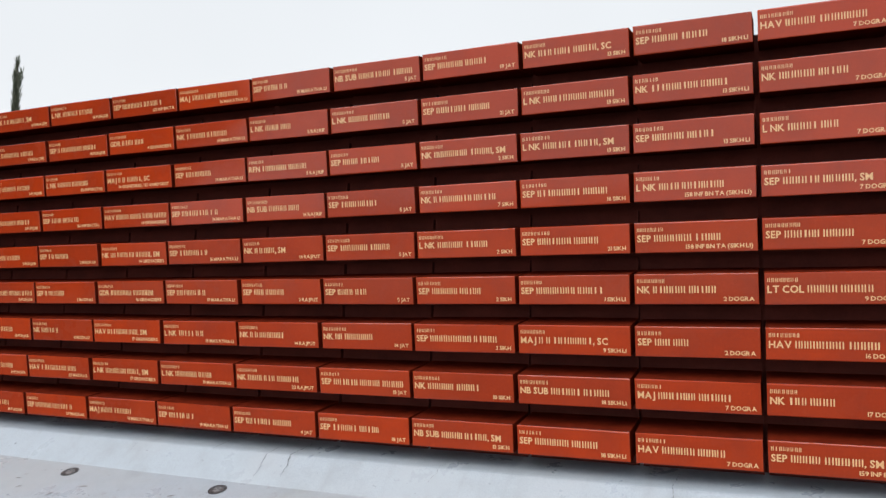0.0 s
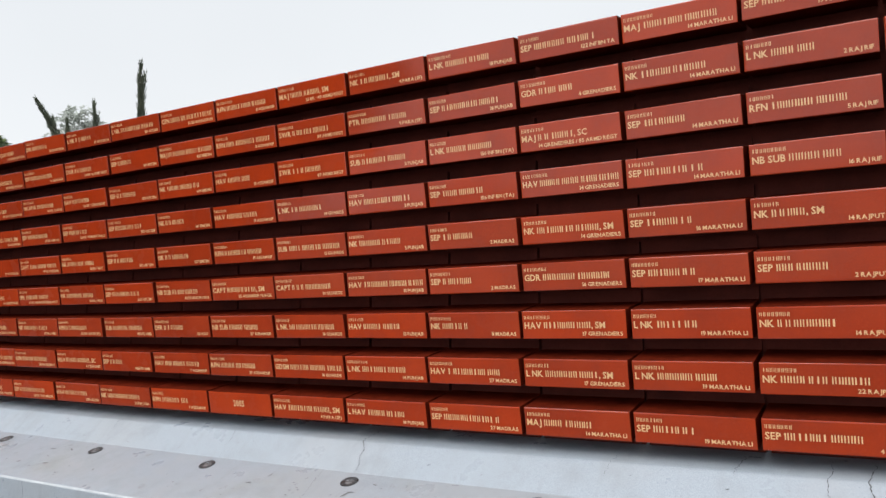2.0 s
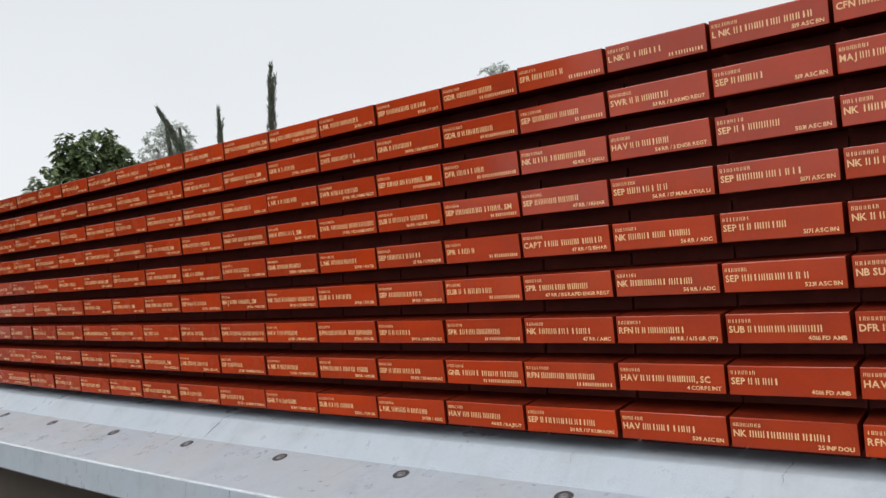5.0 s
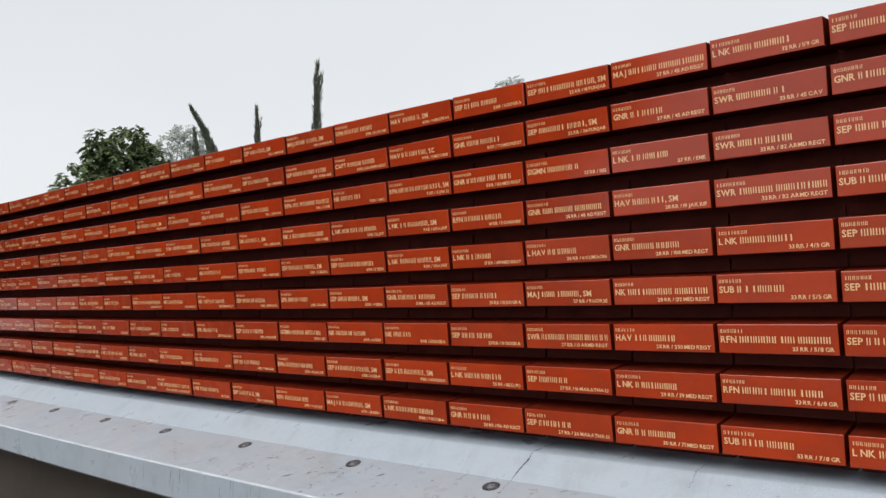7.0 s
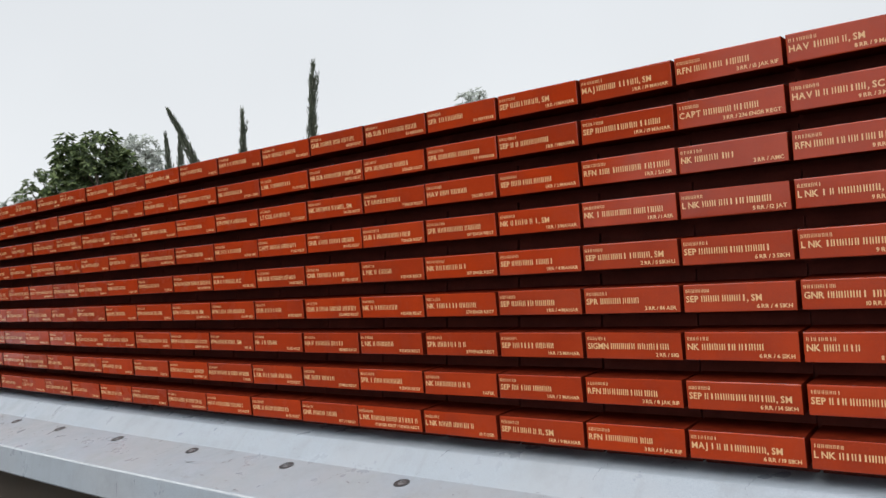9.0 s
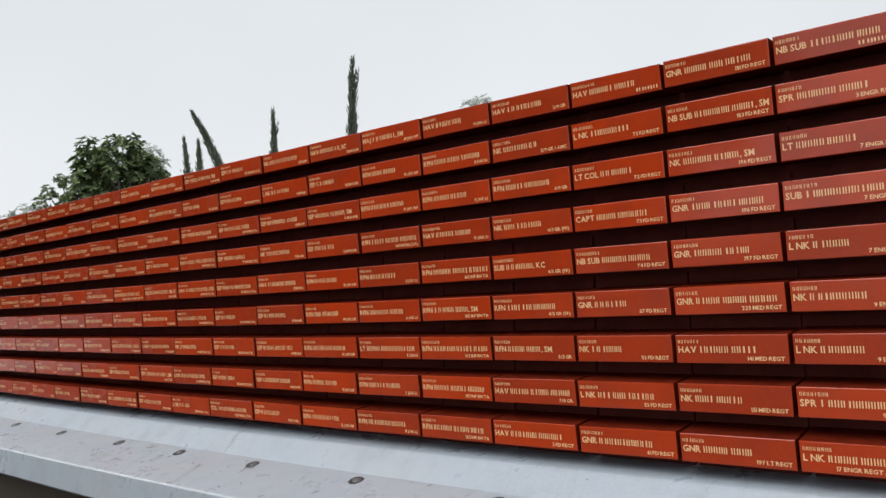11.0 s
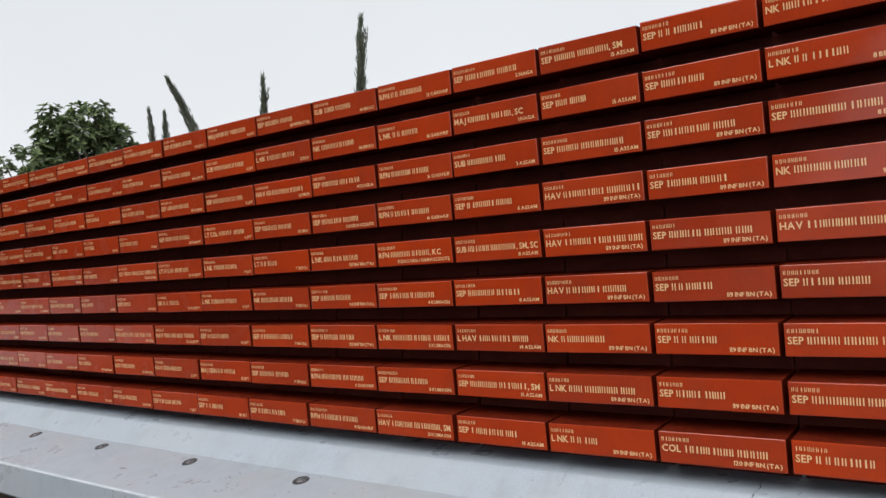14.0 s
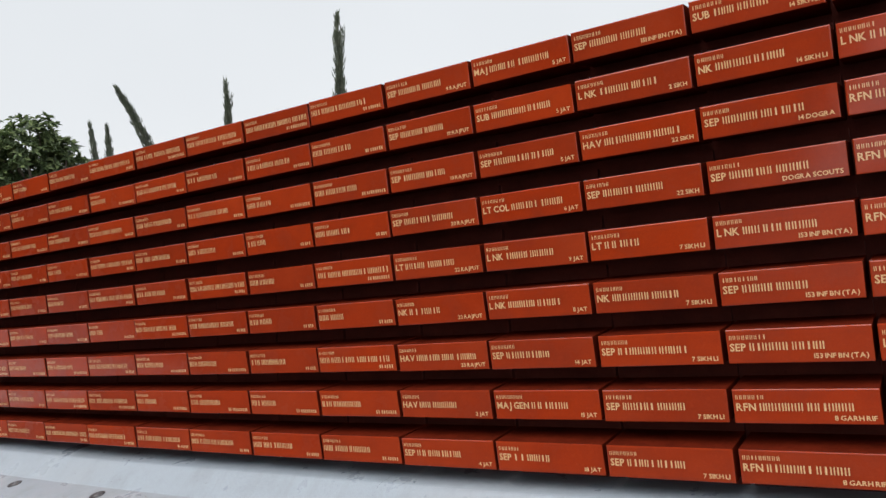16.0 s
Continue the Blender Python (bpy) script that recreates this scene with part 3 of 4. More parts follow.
SEP 6 5|9 RAJPUT;SEP 6 5|19 RAJPUT;SEP 6 5|19 RAJPUT;SEP 7 5|20 RAJPUT;LT 5 7|22 RAJPUT;NK 1 1 5|22 RAJPUT;HAV 6 3 5|23 RAJPUT;HAV 3 6|2 JAT;SEP 1 1 8|4 JAT
"""
for c, row_text in enumerate(with_cols.strip().split("\n")):
    for r, entry in enumerate(row_text.split(";")):
        TEXT[c, r] = entry

MARGIN = 0.0075


def write_brick(c, r):
    """The lettering of the brick in column c, course r from the top, in the brick's own space."""
    rng = random.Random(c * 31 + r * 7 + 5)
    w = Writing(rng)
    half = B_W / 2
    entry = TEXT.get((c, r))
    if entry == "2005":
        w.line(["2005"], 0.024, 0.0, 0.034, 0.3, "centre", 0.78)
    else:
        if entry is None:
            lead, toks = 3, [3] + [rng.randint(3, 8) for _ in range(rng.choice((1, 2, 2, 2, 3)))]
            units = [2, rng.randint(3, 9)]
        else:
            toks, units = parse(entry)
        w.line([rng.choice((7, 7, 8, 8, 9))], 0.0110, -half + MARGIN, B_H - 0.0255, 0.12, wide=1.15, fine=True)
        w.line(toks, 0.0195, -half + MARGIN, 0.0325, B_W - 2 * MARGIN, "left", 0.94, fine=True)
        w.line(units, 0.0118, half - MARGIN - 0.003, 0.0100, B_W - 2 * MARGIN, "right", 1.06)
    return np.vstack(w.v), w.f

# ---- plinth: base wall and sloping coping stones ----
bv, bf = sweep([(-0.13, -0.3), (-0.13, Z0 - 0.399), (0.16, Z0 - 0.399), (0.16, -0.3)], S_A, S_B, 60)
plinth = mesh_ob("plinth", bv, bf, MAT_BASE)
tagged(plinth, "brown stone plinth under an overhanging grey granite coping", "plinth", kind="structure")

LAMP_S0, LAMP_STEP = 2.345, 0.6703
CREASE, LIP = (-0.100, -0.152), (-0.405, -0.259)
HEAD, TOP_BACK = (-0.004, -0.060), (0.20, -0.014)
PROFILE = [TOP_BACK, (HEAD[0] + 0.006, HEAD[1] + 0.0017), (HEAD[0] - 0.003, HEAD[1] - 0.003), CREASE, (LIP[0] + 0.012, LIP[1] + 0.003), (LIP[0] + 0.004, LIP[1] - 0.001), (LIP[0], LIP[1] - 0.007),
           (LIP[0], -0.392), (LIP[0] + 0.008, -0.400), (0.20, -0.400)]


kv, kf = sweep([(o, Z0 + z) for o, z in PROFILE], S_A, S_B, 90)
coping = mesh_ob("coping", kv, [tuple(reversed(q)) for q in kf], MAT_COPING, plinth, "pale blue-grey granite coping with a sloping top and a broad ledge")
coping.data.materials.append(MAT_LEDGE)
for face in coping.data.polygons:
    if face.index < len(kf) - 2 and face.index % len(PROFILE) == PROFILE.index(CREASE):
        face.material_index = 1

# the worn front edge of the ledge, its sky highlight painted as a pale strip
av, af = sweep([(LIP[0] + 0.0052, Z0 + LIP[1]), (LIP[0] + 0.0052, Z0 + LIP[1] + 0.0012), (LIP[0] + 0.0034, Z0 + LIP[1] - 0.0004),
                (LIP[0] + 0.0005, Z0 + LIP[1] - 0.0045), (LIP[0] + 0.003, Z0 + LIP[1] - 0.0050)], S_A, S_B, 90)
mesh_ob("arris", av, [tuple(reversed(q)) for q in af], MAT_ARRIS, plinth, "worn edge of the ledge with its highlight painted pale")


def on_ledge(s, f, lift=0.0):
    """A point on the broad ledge, f from the crease (0) to the lip (1)."""
    return at(s, CREASE[0] + (LIP[0] - CREASE[0]) * f, Z0 + CREASE[1] + (LIP[1] - CREASE[1]) * f + lift)


def on_slope(s, f, lift=0.0):
    """A point on the steep slope, f from its head (0) to the crease (1); below 0 it lies on the shaded top under the bricks."""
    if f < 0:
        return at(s, HEAD[0] + (HEAD[0] - TOP_BACK[0]) * f, Z0 + HEAD[1] + (HEAD[1] - TOP_BACK[1]) * f + lift)
    return at(s, HEAD[0] + (CREASE[0] - HEAD[0]) * f - lift * 0.8, Z0 + HEAD[1] + (CREASE[1] - HEAD[1]) * f + lift * 0.6)


# ---- recessed ledge lights ----
def ring_mesh(name, profile, seg, material, parent, label=""):
    """A turned shape from a (radius, height) profile."""
    verts, faces, k = [], [], len(profile)
    for i in range(seg):
        a = 2 * math.pi * i / seg
        verts += [(r * math.cos(a), r * math.sin(a), z) for r, z in profile]
    for i in range(seg):
        for j in range(k - 1):
            a, b2 = i * k + j, ((i + 1) % seg) * k + j
            faces.append((a, b2, b2 + 1, a + 1))
    return mesh_ob(name, verts, faces, material, parent, label, smooth=False)


light_one = tagged(new("ledge_light"), "small round light with dull steel rim in granite ledge", "ledge light", group="lights along the ledge")
ring_mesh("rim", [(0.0315, 0.0), (0.0308, 0.0012), (0.0170, 0.0013), (0.0158, 0.0005)], 28, MAT_STEEL, light_one, "dull dark steel rim")
ring_mesh("lens", [(0.0164, 0.0006), (0.010, 0.0010), (0.0, 0.0014)], 28, MAT_LENS, light_one, "dusty grey glass lens")
for a in (0.5, 2.6, 4.7):
    bm = bmesh.new()
    bmesh.ops.create_cone(bm, cap_ends=True, segments=8, radius1=0.0024, radius2=0.002, depth=0.003,
                          matrix=Matrix.Translation((0.0240 * math.cos(a), 0.0240 * math.sin(a), 0.0016)))
    part("screw", bm, MAT_STEEL, light_one)


LAMP_F = 0.175


def light_pose(s):
    p = on_ledge(s, LAMP_F)
    x = (on_ledge(s - 0.1, LAMP_F) - p).normalized()
    y = (on_ledge(s, 0.0) - p).normalized()
    z = x.cross(y).normalized()
    y = z.cross(x)
    m = Matrix((x, y, z)).transposed().to_4x4()
    return Matrix.Translation(p + z * 0.0005) @ m


LAMP_DRIFT = {9: 0.034, 10: 0.036, 13: 0.025, 14: 0.028, 15: -0.036, 16: -0.095, 17: -0.052, 18: -0.035}


def light_s(i):
    """Nearly even steps, a little closer set beyond the twelfth."""
    even = LAMP_S0 + i * LAMP_STEP if i <= 12 else LAMP_S0 + 12 * LAMP_STEP + (i - 12) * 0.640
    return even + LAMP_DRIFT.get(i, 0.0)


light_one.matrix_basis = light_pose(light_s(-4))
for i in range(-3, 34):
    copy_thing(light_one, light_pose(light_s(i)))


# ---- cracks in the coping ----
def crack(s0, seed, lean, f0, f1, width, ledge=False):
    """A jagged crack square across the coping, from f0 to f1 of the slope or of the ledge."""
    rng = random.Random(seed)
    verts, faces, s = [], [], s0
    put = on_ledge if ledge else on_slope
    steps = 30
    for i in range(steps + 1):
        f = f0 + (f1 - f0) * i / steps
        s += lean / steps + rng.uniform(-1, 1) * 0.0045
        s += (s0 + lean * i / steps - s) * 0.15
        w = 0.6 * width * (0.25 + rng.random() ** 2) * (1 - 0.7 * abs(2 * i / steps - 1) ** 3)
        verts += [put(s - w, f, 0.0009), put(s + w, f, 0.0009)]
        if i:
            k = 2 * i
            faces.append((k - 2, k - 1, k + 1, k))
    return mesh_ob("crack", verts, faces, MAT_CRACK, plinth, "dark jagged hairline crack")


SLOPE_CRACKS = ((0.23, 0.03, 0.8, 0.0016), (0.94, 0.02, 0.5, 0.0010), (1.48, 0.01, 0.7, 0.0028), (1.58, 0.01, 0.8, 0.0026), (1.81, 0.01, 0.1, 0.0020),
                (2.16, 0.03, 0.5, 0.0009), (3.08, -0.05, 0.95, 0.0026), (3.69, -0.01, 1.0, 0.0012), (4.41, 0.0, 0.3, 0.0018), (5.06, 0.02, 0.4, 0.0010),
                (5.62, 0.02, 0.3, 0.0010), (6.38, 0.0, 0.5, 0.0018), (6.94, 0.06, 1.0, 0.0060), (7.41, 0.02, 0.4, 0.0012), (7.86, 0.02, 0.3, 0.0010),
                (8.34, 0.02, 0.4, 0.0012), (8.98, 0.03, 0.5, 0.0014), (9.70, 0.02, 0.3, 0.0010), (10.31, 0.02, 0.5, 0.0012), (11.02, 0.02, 0.3, 0.0010),
                (12.01, -0.02, 1.0, 0.0036), (12.55, 0.01, 0.4, 0.0010), (13.46, 0.02, 0.4, 0.0010), (14.79, 0.02, 0.4, 0.0010))
for i, (s, lean, reach, width) in enumerate(SLOPE_CRACKS):
    crack(s, 20 + i, lean, -0.55 if i % 4 != 1 else -0.3, reach, width)
LEDGE_CRACKS = ((1.68, 0.05, 0.5), (3.17, -0.05, 0.6), (5.93, 0.06, 0.6), (7.00, -0.04, 0.45), (7.71, 0.08, 0.7), (8.50, 0.06, 0.5), (9.39, 0.05, 0.6),
                (10.51, 0.05, 0.5), (11.98, -0.03, 1.0))
for i, (s, lean, reach) in enumerate(LEDGE_CRACKS):
    crack(s, 60 + i, lean, 0.0, reach, 0.0012 if i != 8 else 0.0022, True)


def lip_streak(s0, top, length, width, seed):
    """A thin dark run down the upright front of the ledge."""
    rng = random.Random(seed)
    verts, faces, s = [], [], s0
    for i in range(9):
        f = i / 8
        s += rng.uniform(-1, 1) * 0.002
        w = width * (0.3 + rng.random()) * (1 - 0.8 * f)
        z = Z0 + LIP[1] - 0.008 - top - length * f
        verts += [at(s - w, LIP[0] - 0.0006, z), at(s + w, LIP[0] - 0.0006, z)]
        if i:
            k = 2 * i
            faces.append((k - 2, k - 1, k + 1, k))
    mesh_ob("streak", verts, faces, MAT_CRACK, plinth, "thin dark run on the ledge front")


rng = random.Random(17)
for i in range(46):
    s = rng.uniform(1.5, 15.5) if i % 2 else rng.gauss(7.9, 0.6)
    lip_streak(s, rng.uniform(0.0, 0.05) * (i % 3), rng.uniform(0.02, 0.11), rng.uniform(0.0006, 0.0016), 200 + i)

# ---- wet litter and chips on the ledge ----
rng = random.Random(9)
lv, lf = [], []


def chip(s, f, size, put):
    """A flake, longer one way than the other, lying at any angle."""
    k, n2, turn = len(lv), rng.randint(5, 7), rng.gauss(0.5, 0.6)
    long, short = size * rng.uniform(1.6, 4.6), size * rng.uniform(0.45, 0.95)
    for j in range(n2):
        a = 6.283 * j / n2
        u, v = long * math.cos(a) * rng.uniform(0.6, 1.1), short * math.sin(a) * rng.uniform(0.6, 1.1)
        lv.append(put(s + u * math.cos(turn) - v * math.sin(turn), f + (u * math.sin(turn) + v * math.cos(turn)) * 2.7, 0.0008 + rng.random() * 0.001))
    lv.append(put(s, f, 0.0022))
    for j in range(n2):
        lf.append((k + j, k + (j + 1) % n2, k + n2))


for s_mid, count, spread in ((0.9, 14, 0.5), (1.9, 12, 0.4), (3.1, 18, 0.5), (4.4, 14, 0.6), (5.6, 16, 0.5), (6.9, 14, 0.5), (7.6, 40, 0.3), (8.0, 24, 0.3),
                             (8.9, 16, 0.5), (10.2, 18, 0.6), (11.6, 22, 0.5), (12.35, 60, 0.35), (13.6, 16, 0.5), (15.0, 14, 0.8), (17.5, 20, 2.0)):
    for _ in range(count):
        chip(s_mid * 1.018 + rng.gauss(0, spread), min(0.96, max(0.05, rng.gauss(0.5, 0.25))), rng.choice((0.0022, 0.003, 0.004, 0.006)), on_ledge)
for _ in range(110):
    chip(rng.uniform(-1, 17), rng.uniform(0.25, 0.98), rng.choice((0.0014, 0.002, 0.003)), on_slope)
tagged(mesh_ob("litter", lv, lf, MAT_CHIP), "scattered dark wet leaf bits and stone chips on the ledge", "litter", kind="stuff")


# ---- trees ----
def tube(path, radii, seg=8):
    verts, faces = [], []
    for i, p in enumerate(path):
        d = (path[min(i + 1, len(path) - 1)] - path[max(i - 1, 0)]).normalized()
        u = d.orthogonal().normalized()
        v = d.cross(u)
        for j in range(seg):
            a = 2 * math.pi * j / seg
            verts.append(p + (u * math.cos(a) + v * math.sin(a)) * radii[i])
    for i in range(len(path) - 1):
        for j in range(seg):
            a, b2 = i * seg + j, i * seg + (j + 1) % seg
            faces.append((a, b2, b2 + seg, a + seg))
    faces.append(tuple(reversed(range(seg))))
    faces.append(tuple((len(path) - 1) * seg + j for j in range(seg)))
    return verts, faces


def join(sets):
    verts, faces = [], []
    for v, f in sets:
        k = len(verts)
        verts += v
        faces += [tuple(i + k for i in q) for q in f]
    return verts, faces


def leaf(verts, faces, p, d, n2, length, width):
    """A folded leaf: four corners, the two halves bent about the midrib."""
    side = d.cross(n2)
    if side.length < 1e-4:
        side = d.orthogonal()
    side.normalize()
    k = len(verts)
    up = side.cross(d).normalized()
    verts += [p, p + d * length * 0.5 + side * width + up * width * 0.35, p + d * length - up * length * 0.12,
              p + d * length * 0.5 - side * width + up * width * 0.35]
    faces += [(k, k + 1, k + 2), (k, k + 2, k + 3)]


def broad_tree(x, y, clumps, trunk_r, leaf_len, seed, leaf_mat, label, view, per=60, whorl=7):
    """clumps: (u to the right, height, depth, radius) round the trunk's foot, u and depth as seen along view."""
    rng = random.Random(seed)
    fwd = Vector((view[0], view[1], 0)).normalized()
    right = Vector((fwd.y, -fwd.x, 0))
    foot = Vector((x, y, 0))
    tree = tagged(new("tree"), label, "tree")
    tree.location = foot
    low = min(h for u, h, d, r in clumps)
    fork = Vector((0, 0, low * 0.62))
    sets = [tube([Vector((0, 0, -0.2)), Vector((0.1, 0.05, low * 0.3)), fork], [trunk_r * 1.25, trunk_r, trunk_r * 0.8])]
    for u, h, d, r in clumps:
        c = right * u + fwd * d + Vector((0, 0, h))
        mid = fork.lerp(c, 0.5) + Vector((rng.uniform(-.3, .3), rng.uniform(-.3, .3), 0.4))
        sets.append(tube([fork, mid, c], [trunk_r * 0.5, trunk_r * 0.3, trunk_r * 0.1], 6))
    v, f = join(sets)
    mesh_ob("trunk", v, f, MAT_BARK, tree, "grey-brown trunk and limbs", smooth=True)
    verts, faces = [], []
    for u, h, d, r in clumps:
        c = right * u + fwd * d + Vector((0, 0, h))
        for _ in range(int(per * r * r)):
            n2 = Vector((rng.gauss(0, 1), rng.gauss(0, 1), rng.gauss(0.25, 1))).normalized()
            p = c + n2 * r * (0.4 + 0.6 * rng.random() ** 0.6) * rng.uniform(0.75, 1.12)
            axis = (n2 * 0.9 + Vector((0, 0, 0.8))).normalized()
            a0, tan = rng.random() * 6.28, axis.orthogonal().normalized()
            bit = axis.cross(tan)
            for j in range(whorl):
                a = a0 + 6.283 * j / whorl
                out = tan * math.cos(a) + bit * math.sin(a)
                dirn = (out + axis * rng.uniform(0.0, 0.9)).normalized()
                leaf(verts, faces, p, dirn, axis, leaf_len * rng.uniform(0.7, 1.2), leaf_len * rng.uniform(0.18, 0.28))
    mesh_ob("crown", verts, faces, leaf_mat, tree, "dense crown of whorled leaves with gaps")
    return tree


VIEW = (-0.83, 0.555)
broad_tree(-35.47, 19.03, [(-1.40, 6.55, 0.00, 0.44), (-0.98, 6.16, -0.36, 0.42), (-0.36, 6.52, 0.19, 0.55), (0.07, 6.44, -0.19, 0.57), (0.43, 6.07, 0.29, 0.57), (0.80, 5.69, -0.29, 0.50), (1.26, 5.27, 0.08, 0.42), (-1.54, 5.60, 0.14, 0.46), (-1.73, 5.01, -0.14, 0.42), (-1.06, 5.45, 0.29, 0.50), (-0.46, 5.67, -0.44, 0.57), (0.07, 5.45, -0.14, 0.57), (0.58, 5.07, 0.22, 0.53), (1.32, 4.62, 0.00, 0.46), (-1.34, 4.72, 0.00, 0.57), (-0.63, 4.79, 0.36, 0.57), (0.10, 4.61, 0.00, 0.65), (0.74, 4.23, 0.00, 0.53), (-1.89, 4.28, 0.00, 0.50), (-1.48, 6.02, 0.10, 0.50), (-1.62, 5.32, -0.10, 0.50), (-1.28, 5.05, 0.20, 0.55), (-0.90, 5.95, 0.00, 0.55), (-0.22, 5.12, 0.10, 0.60), (0.42, 5.55, -0.10, 0.50), (0.40, 4.70, -0.10, 0.55), (-2.15, 4.70, 0.12, 0.33)],
           0.19, 0.275, 3, MAT_LEAF, "tall broadleaf tree with a dense dark green crown", VIEW, per=92)
broad_tree(-38.36, 18.02, [(-0.45, 5.10, 0.10, 0.34), (0.02, 5.50, -0.10, 0.38), (0.42, 5.40, 0.10, 0.38), (-0.80, 4.62, 0.00, 0.34), (-0.35, 4.80, 0.00, 0.45), (0.25, 4.75, 0.10, 0.45), (0.70, 4.80, -0.10, 0.40), (-0.1, 4.2, 0.0, 0.4)],
           0.11, 0.17, 5, MAT_LEAF_PALE, "smaller broadleaf tree with lighter green leaves", VIEW, per=140)


def cypress(x, y, top, width, lean, tips, seed, sprays, label, reach):
    """A narrow cypress: lean is how far the tip hangs to the side, tips the leaders at its head."""
    rng = random.Random(seed)
    tree = tagged(new("cypress_tree"), label, "cypress tree", group="row of cypress trees")
    tree.location = (x, y, 0)
    right = Vector((0.60, 0.80, 0))

    def spine(h, shift=0.0):
        f = max(0.0, (h - (top - reach)) / reach)
        return right * (lean * (f ** 1.25) + shift * f ** 2) + Vector((0, 0, h))

    path = [spine(h) for h in (0, top * 0.3, top * 0.6, top - reach, top - reach * 0.5, top * 0.98)]
    v, f = tube(path, [0.17, 0.14, 0.10, 0.06, 0.03, 0.008], 7)
    mesh_ob("trunk", v, f, MAT_BARK, tree, "thin straight trunk", smooth=True)
    verts, faces = [], []
    for shift, drop, share in tips:
        head = top - drop
        for i in range(int(sprays * share)):
            q = rng.random() ** 0.8
            d = q * min(head - 0.6, reach * 2.6)
            h = head - d
            r = width * min(1.0, 0.07 + 0.42 * (d / reach) ** 0.75 + 0.2 * (d / reach)) * 0.5
            a = rng.random() * 6.283
            out = Vector((math.cos(a), math.sin(a), 0))
            rad = r * rng.random() ** 0.6 * (1.5 if rng.random() < 0.10 else 1.0) * (0.75 + 0.5 * noise.noise((h * 2.3, a, seed)))
            p = spine(h, shift) + out * rad
            tilt = right * (lean / reach * 0.9)
            dirn = (Vector((0, 0, 1)) + tilt + out * rng.uniform(0.05, 0.55)).normalized()
            leaf(verts, faces, p, dirn, out, rng.uniform(0.17, 0.36) * (0.7 + 0.3 * width), rng.uniform(0.009, 0.022) * (0.8 + 0.4 * width))
    mesh_ob("crown", verts, faces, MAT_CYPRESS, tree, "wispy dark green upright sprays")
    return tree


cypress(-22.83, 16.77, 7.10, 0.46, 0.22, ((0.00, 0.00, 0.6), (0.24, 0.36, 0.4)), 11, 2600, "tall narrow cypress with a forked wispy tip", 2.22)
cypress(-27.73, 18.85, 6.60, 0.38, 0.10, ((0.00, 0.00, 0.75), (0.32, 0.36, 0.25)), 12, 1900, "narrow dark cypress with a thin tip", 1.66)
cypress(-32.50, 21.03, 7.64, 0.70, -0.90, ((0.00, 0.00, 1.0),), 13, 3000, "cypress with a long head bent over sideways", 2.41)
cypress(-40.17, 27.05, 8.05, 0.71, 0.07, ((0.00, 0.00, 1.0),), 14, 2000, "slim cypress with a pointed top", 2.12)
cypress(-40.51, 26.56, 8.17, 0.70, -0.02, ((0.00, 0.00, 1.0),), 15, 2000, "slim cypress leaning slightly beside the others", 2.20)


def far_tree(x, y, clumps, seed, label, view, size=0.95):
    return broad_tree(x, y, clumps, 0.45, size, seed, MAT_HAZED_LEAF, label, view, per=5.5 / size / size, whorl=5)


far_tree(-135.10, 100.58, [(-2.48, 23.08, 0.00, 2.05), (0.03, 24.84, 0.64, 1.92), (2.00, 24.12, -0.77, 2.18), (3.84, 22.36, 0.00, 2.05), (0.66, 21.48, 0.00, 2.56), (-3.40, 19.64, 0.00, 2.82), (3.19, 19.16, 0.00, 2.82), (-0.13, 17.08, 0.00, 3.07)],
         21, "tree far behind, its leaves coloured pale for the mist", (-0.83, 0.56))
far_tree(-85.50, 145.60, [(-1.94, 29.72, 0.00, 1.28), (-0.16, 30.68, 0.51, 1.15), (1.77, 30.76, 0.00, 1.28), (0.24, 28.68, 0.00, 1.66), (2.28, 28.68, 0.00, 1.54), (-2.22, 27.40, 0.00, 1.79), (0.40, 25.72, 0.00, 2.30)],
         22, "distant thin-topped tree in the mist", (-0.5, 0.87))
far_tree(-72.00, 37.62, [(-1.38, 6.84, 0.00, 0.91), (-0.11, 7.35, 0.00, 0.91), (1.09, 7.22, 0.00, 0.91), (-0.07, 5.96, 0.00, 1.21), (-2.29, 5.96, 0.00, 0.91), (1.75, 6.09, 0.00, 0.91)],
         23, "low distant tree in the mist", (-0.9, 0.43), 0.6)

# ---- unseen trees added opposite the wall, to darken its reflections and dim it ----
rng = random.Random(31)
for x, y, h in ((-46.5, -33.0, 11.5), (-50.5, -27.0, 11.0), (-54.0, -21.0, 11.5),
                (-57.0, -15.0, 11.0), (-60.0, -9.0, 10.0), (-62.0, -3.0, 10.0), (-63.0, 3.5, 10.0), (-62.0, 9.5, 9.5),
                (-20.5, -16.0, 10.5), (-26.0, -15.0, 12.0), (-31.5, -13.0, 12.0), (-38.5, -14.0, 12.0), (-45.0, -16.0, 11.0)):
    clumps = [(rng.uniform(-3.6, 3.6), h * rng.uniform(0.12, 0.92), rng.uniform(-2.0, 2.0), rng.uniform(1.5, 2.3)) for _ in range(24)]
    broad_tree(x, y, clumps, 0.28, 1.15, rng.randint(1, 999), MAT_LEAF, "unseen broadleaf tree added to darken reflections and dim the wall", (-0.9, -0.45), per=15)


# ---- the bricks ----
def brick_shape():
    """A brick with a chamfered face; x across, y into the wall, z up."""
    w, d, h, c = B_W / 2, 0.17, B_H, 0.0015
    v = [(-w + c, 0, c), (w - c, 0, c), (w - c, 0, h - c), (-w + c, 0, h - c),
         (-w, c, 0), (w, c, 0), (w, c, h), (-w, c, h), (-w, d, 0), (w, d, 0), (w, d, h), (-w, d, h)]
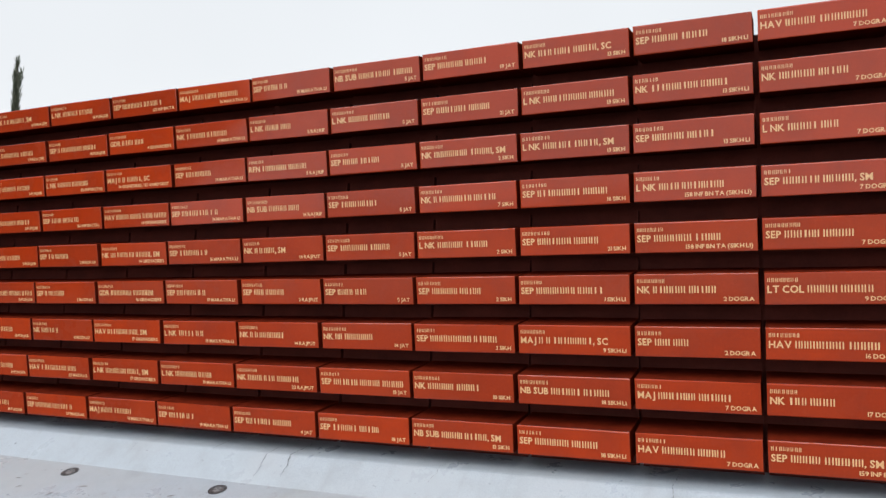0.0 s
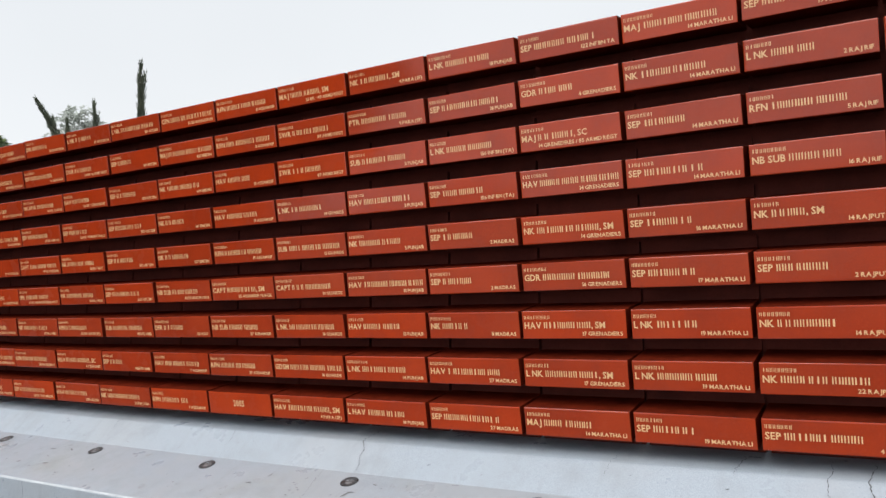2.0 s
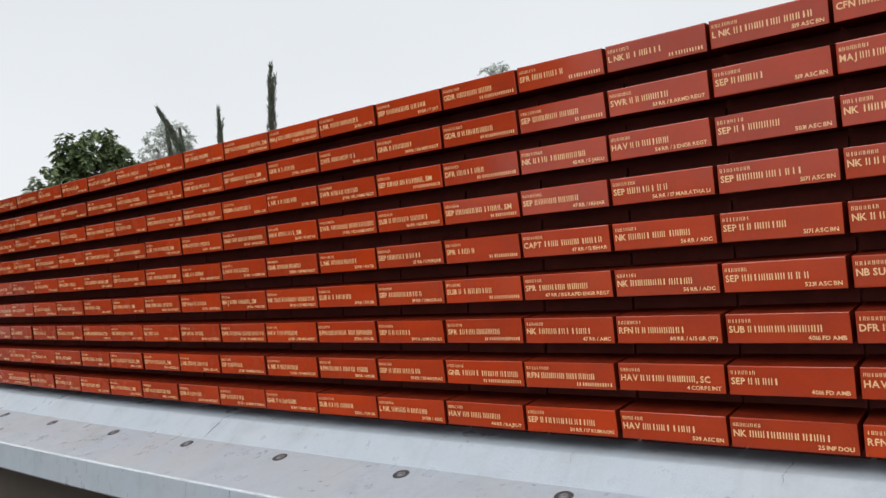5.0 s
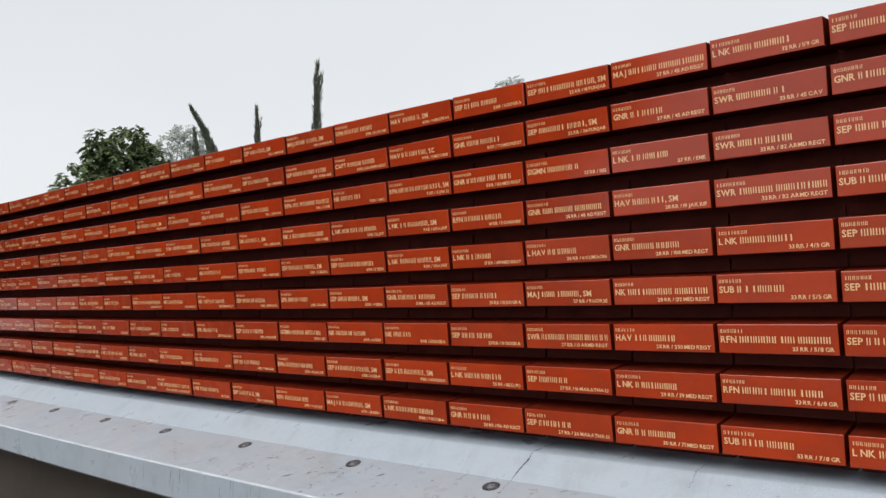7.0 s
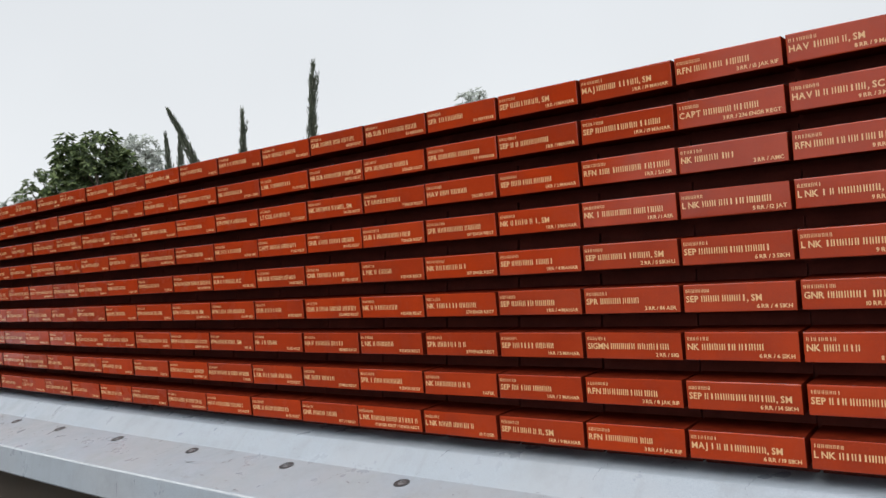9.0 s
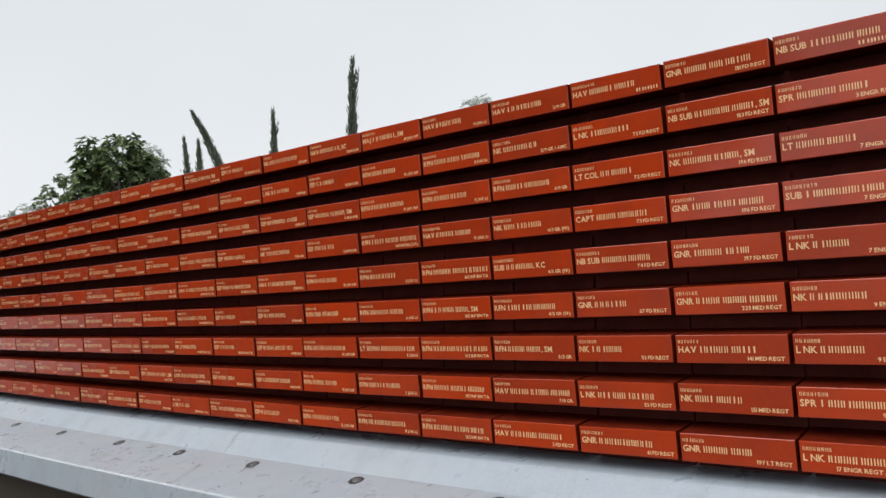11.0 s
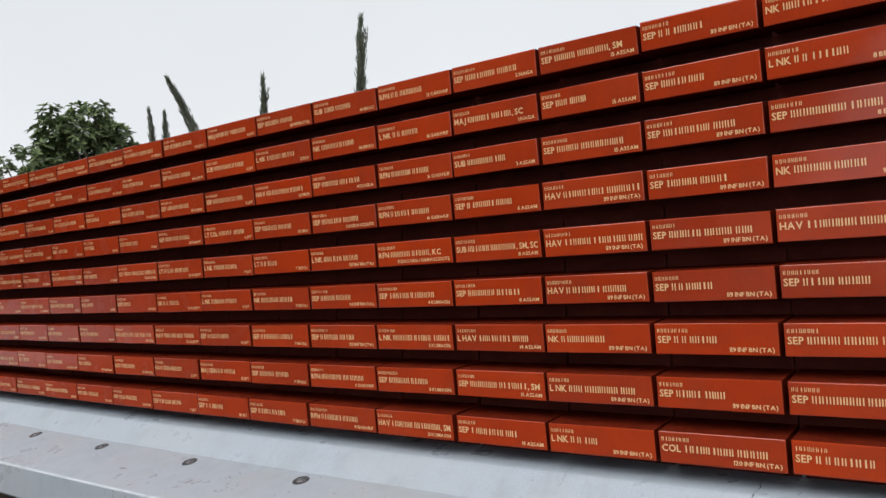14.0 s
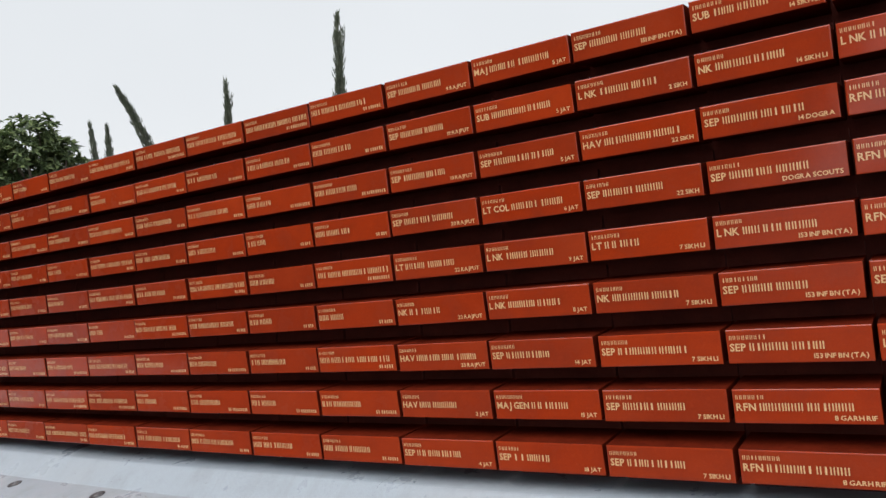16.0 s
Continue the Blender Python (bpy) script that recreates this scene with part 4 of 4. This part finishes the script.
    f = [(0, 1, 2, 3)]
    for j in range(4):
        k = (j + 1) % 4
        f += [(j, 4 + j, 4 + k, k), (4 + j, 8 + j, 8 + k, 4 + k)]
    f.append((11, 10, 9, 8))
    return v, [tuple(reversed(q)) if i and i < len(f) - 1 else q for i, q in enumerate(f)]


BRICK_V, BRICK_F = brick_shape()
SIDE_SLOTS = [0, 0, 1, 0, 1, 0, 1, 0, 1, 1]    # the face and its chamfers are polished, the rest dull and shade-darkened


def brick_variant(seed):
    """The same brick with its arrises slightly worn and uneven."""
    rng = random.Random(seed)
    verts = []
    for i, (x, y, z) in enumerate(BRICK_V):
        j = 0.0009 if i < 8 else 0.0
        worn = rng.uniform(0.0, 0.0016) if i < 4 else 0.0
        verts.append((x + rng.uniform(-j, j) - math.copysign(worn, x), y + worn * 0.3, z + rng.uniform(-j, j) + (worn if z < B_H / 2 else -worn)))
    bm = bmesh.new()
    bvs = [bm.verts.new(p) for p in verts]
    for q in BRICK_F:
        bm.faces.new([bvs[i] for i in q])
    bmesh.ops.recalc_face_normals(bm, faces=bm.faces)
    me = bpy.data.meshes.new("brick")
    bm.to_mesh(me)
    bm.free()
    me.materials.append(MAT_BRICK)
    me.materials.append(MAT_SIDE_SHADE)
    me.polygons.foreach_set("material_index", SIDE_SLOTS)
    return me, np.array(verts), [tuple(p.vertices) for p in me.polygons]


BRICKS = [brick_variant(s) for s in range(7)]


TOP_LIFT = 0.003    # the top course is bedded a little higher


def brick_pose(c, r):
    """Set by hand, a millimetre or two out of line."""
    rng = random.Random(c * 101 + r * 13 + 1)
    z = Z0 + (ROWS - 1 - r) * PITCH + (TOP_LIFT if r == 0 else 0.0)
    m = at_pose((c - 0.5) * COL + rng.uniform(-0.001, 0.001), 0.008 + rng.uniform(-0.003, 0.003), z + rng.uniform(-0.0007, 0.0007))
    return m @ pose(0, 0, 0, rng.uniform(-0.7, 0.7), rng.uniform(-0.14, 0.14), rng.uniform(-0.7, 0.7))


NEAR = range(1, 37)
far_v, far_f, far_n = [], [], 0
let_v, let_f, let_n = [], [], 0
for c in range(*S_COLS):
    for r in range(ROWS):
        m = brick_pose(c, r)
        if c in NEAR:
            ob = new("brick", BRICKS[(c * 5 + r * 3) % 7][0])
            ob.parent = wall
            ob.matrix_basis = m
            v, f = write_brick(c, r)
            v[:, 1] = -0.0007
            mesh_ob("lettering", v.tolist(), f, MAT_GOLD, ob, "gilded engraved lettering")
            continue
        a = np.array(m)
        worn_v, worn_f = BRICKS[(c * 5 + r * 3) % 7][1:]
        far_v.append(worn_v @ a[:3, :3].T + a[:3, 3])
        far_f += [tuple(i + far_n for i in q) for q in worn_f]
        far_n += len(worn_v)
        if -1 <= c <= 60:
            v, f = write_brick(c, r)
            v[:, 1] = -0.0007
            let_v.append(v @ a[:3, :3].T + a[:3, 3])
            let_f += [tuple(i + let_n for i in q) for q in f]
            let_n += len(v)
rest = tagged(mesh_ob("brick_run", np.vstack(far_v).tolist(), far_f, MAT_BRICK_FAR, wall, "further projecting red granite bricks of the same wall"), kind="stuff")
rest.data.materials.append(MAT_SIDE_SHADE)
rest.data.polygons.foreach_set("material_index", SIDE_SLOTS * (len(far_f) // len(SIDE_SLOTS)))
tagged(mesh_ob("lettering", np.vstack(let_v).tolist(), let_f, MAT_GOLD, rest, "gilded engraved lettering"), kind="stuff")
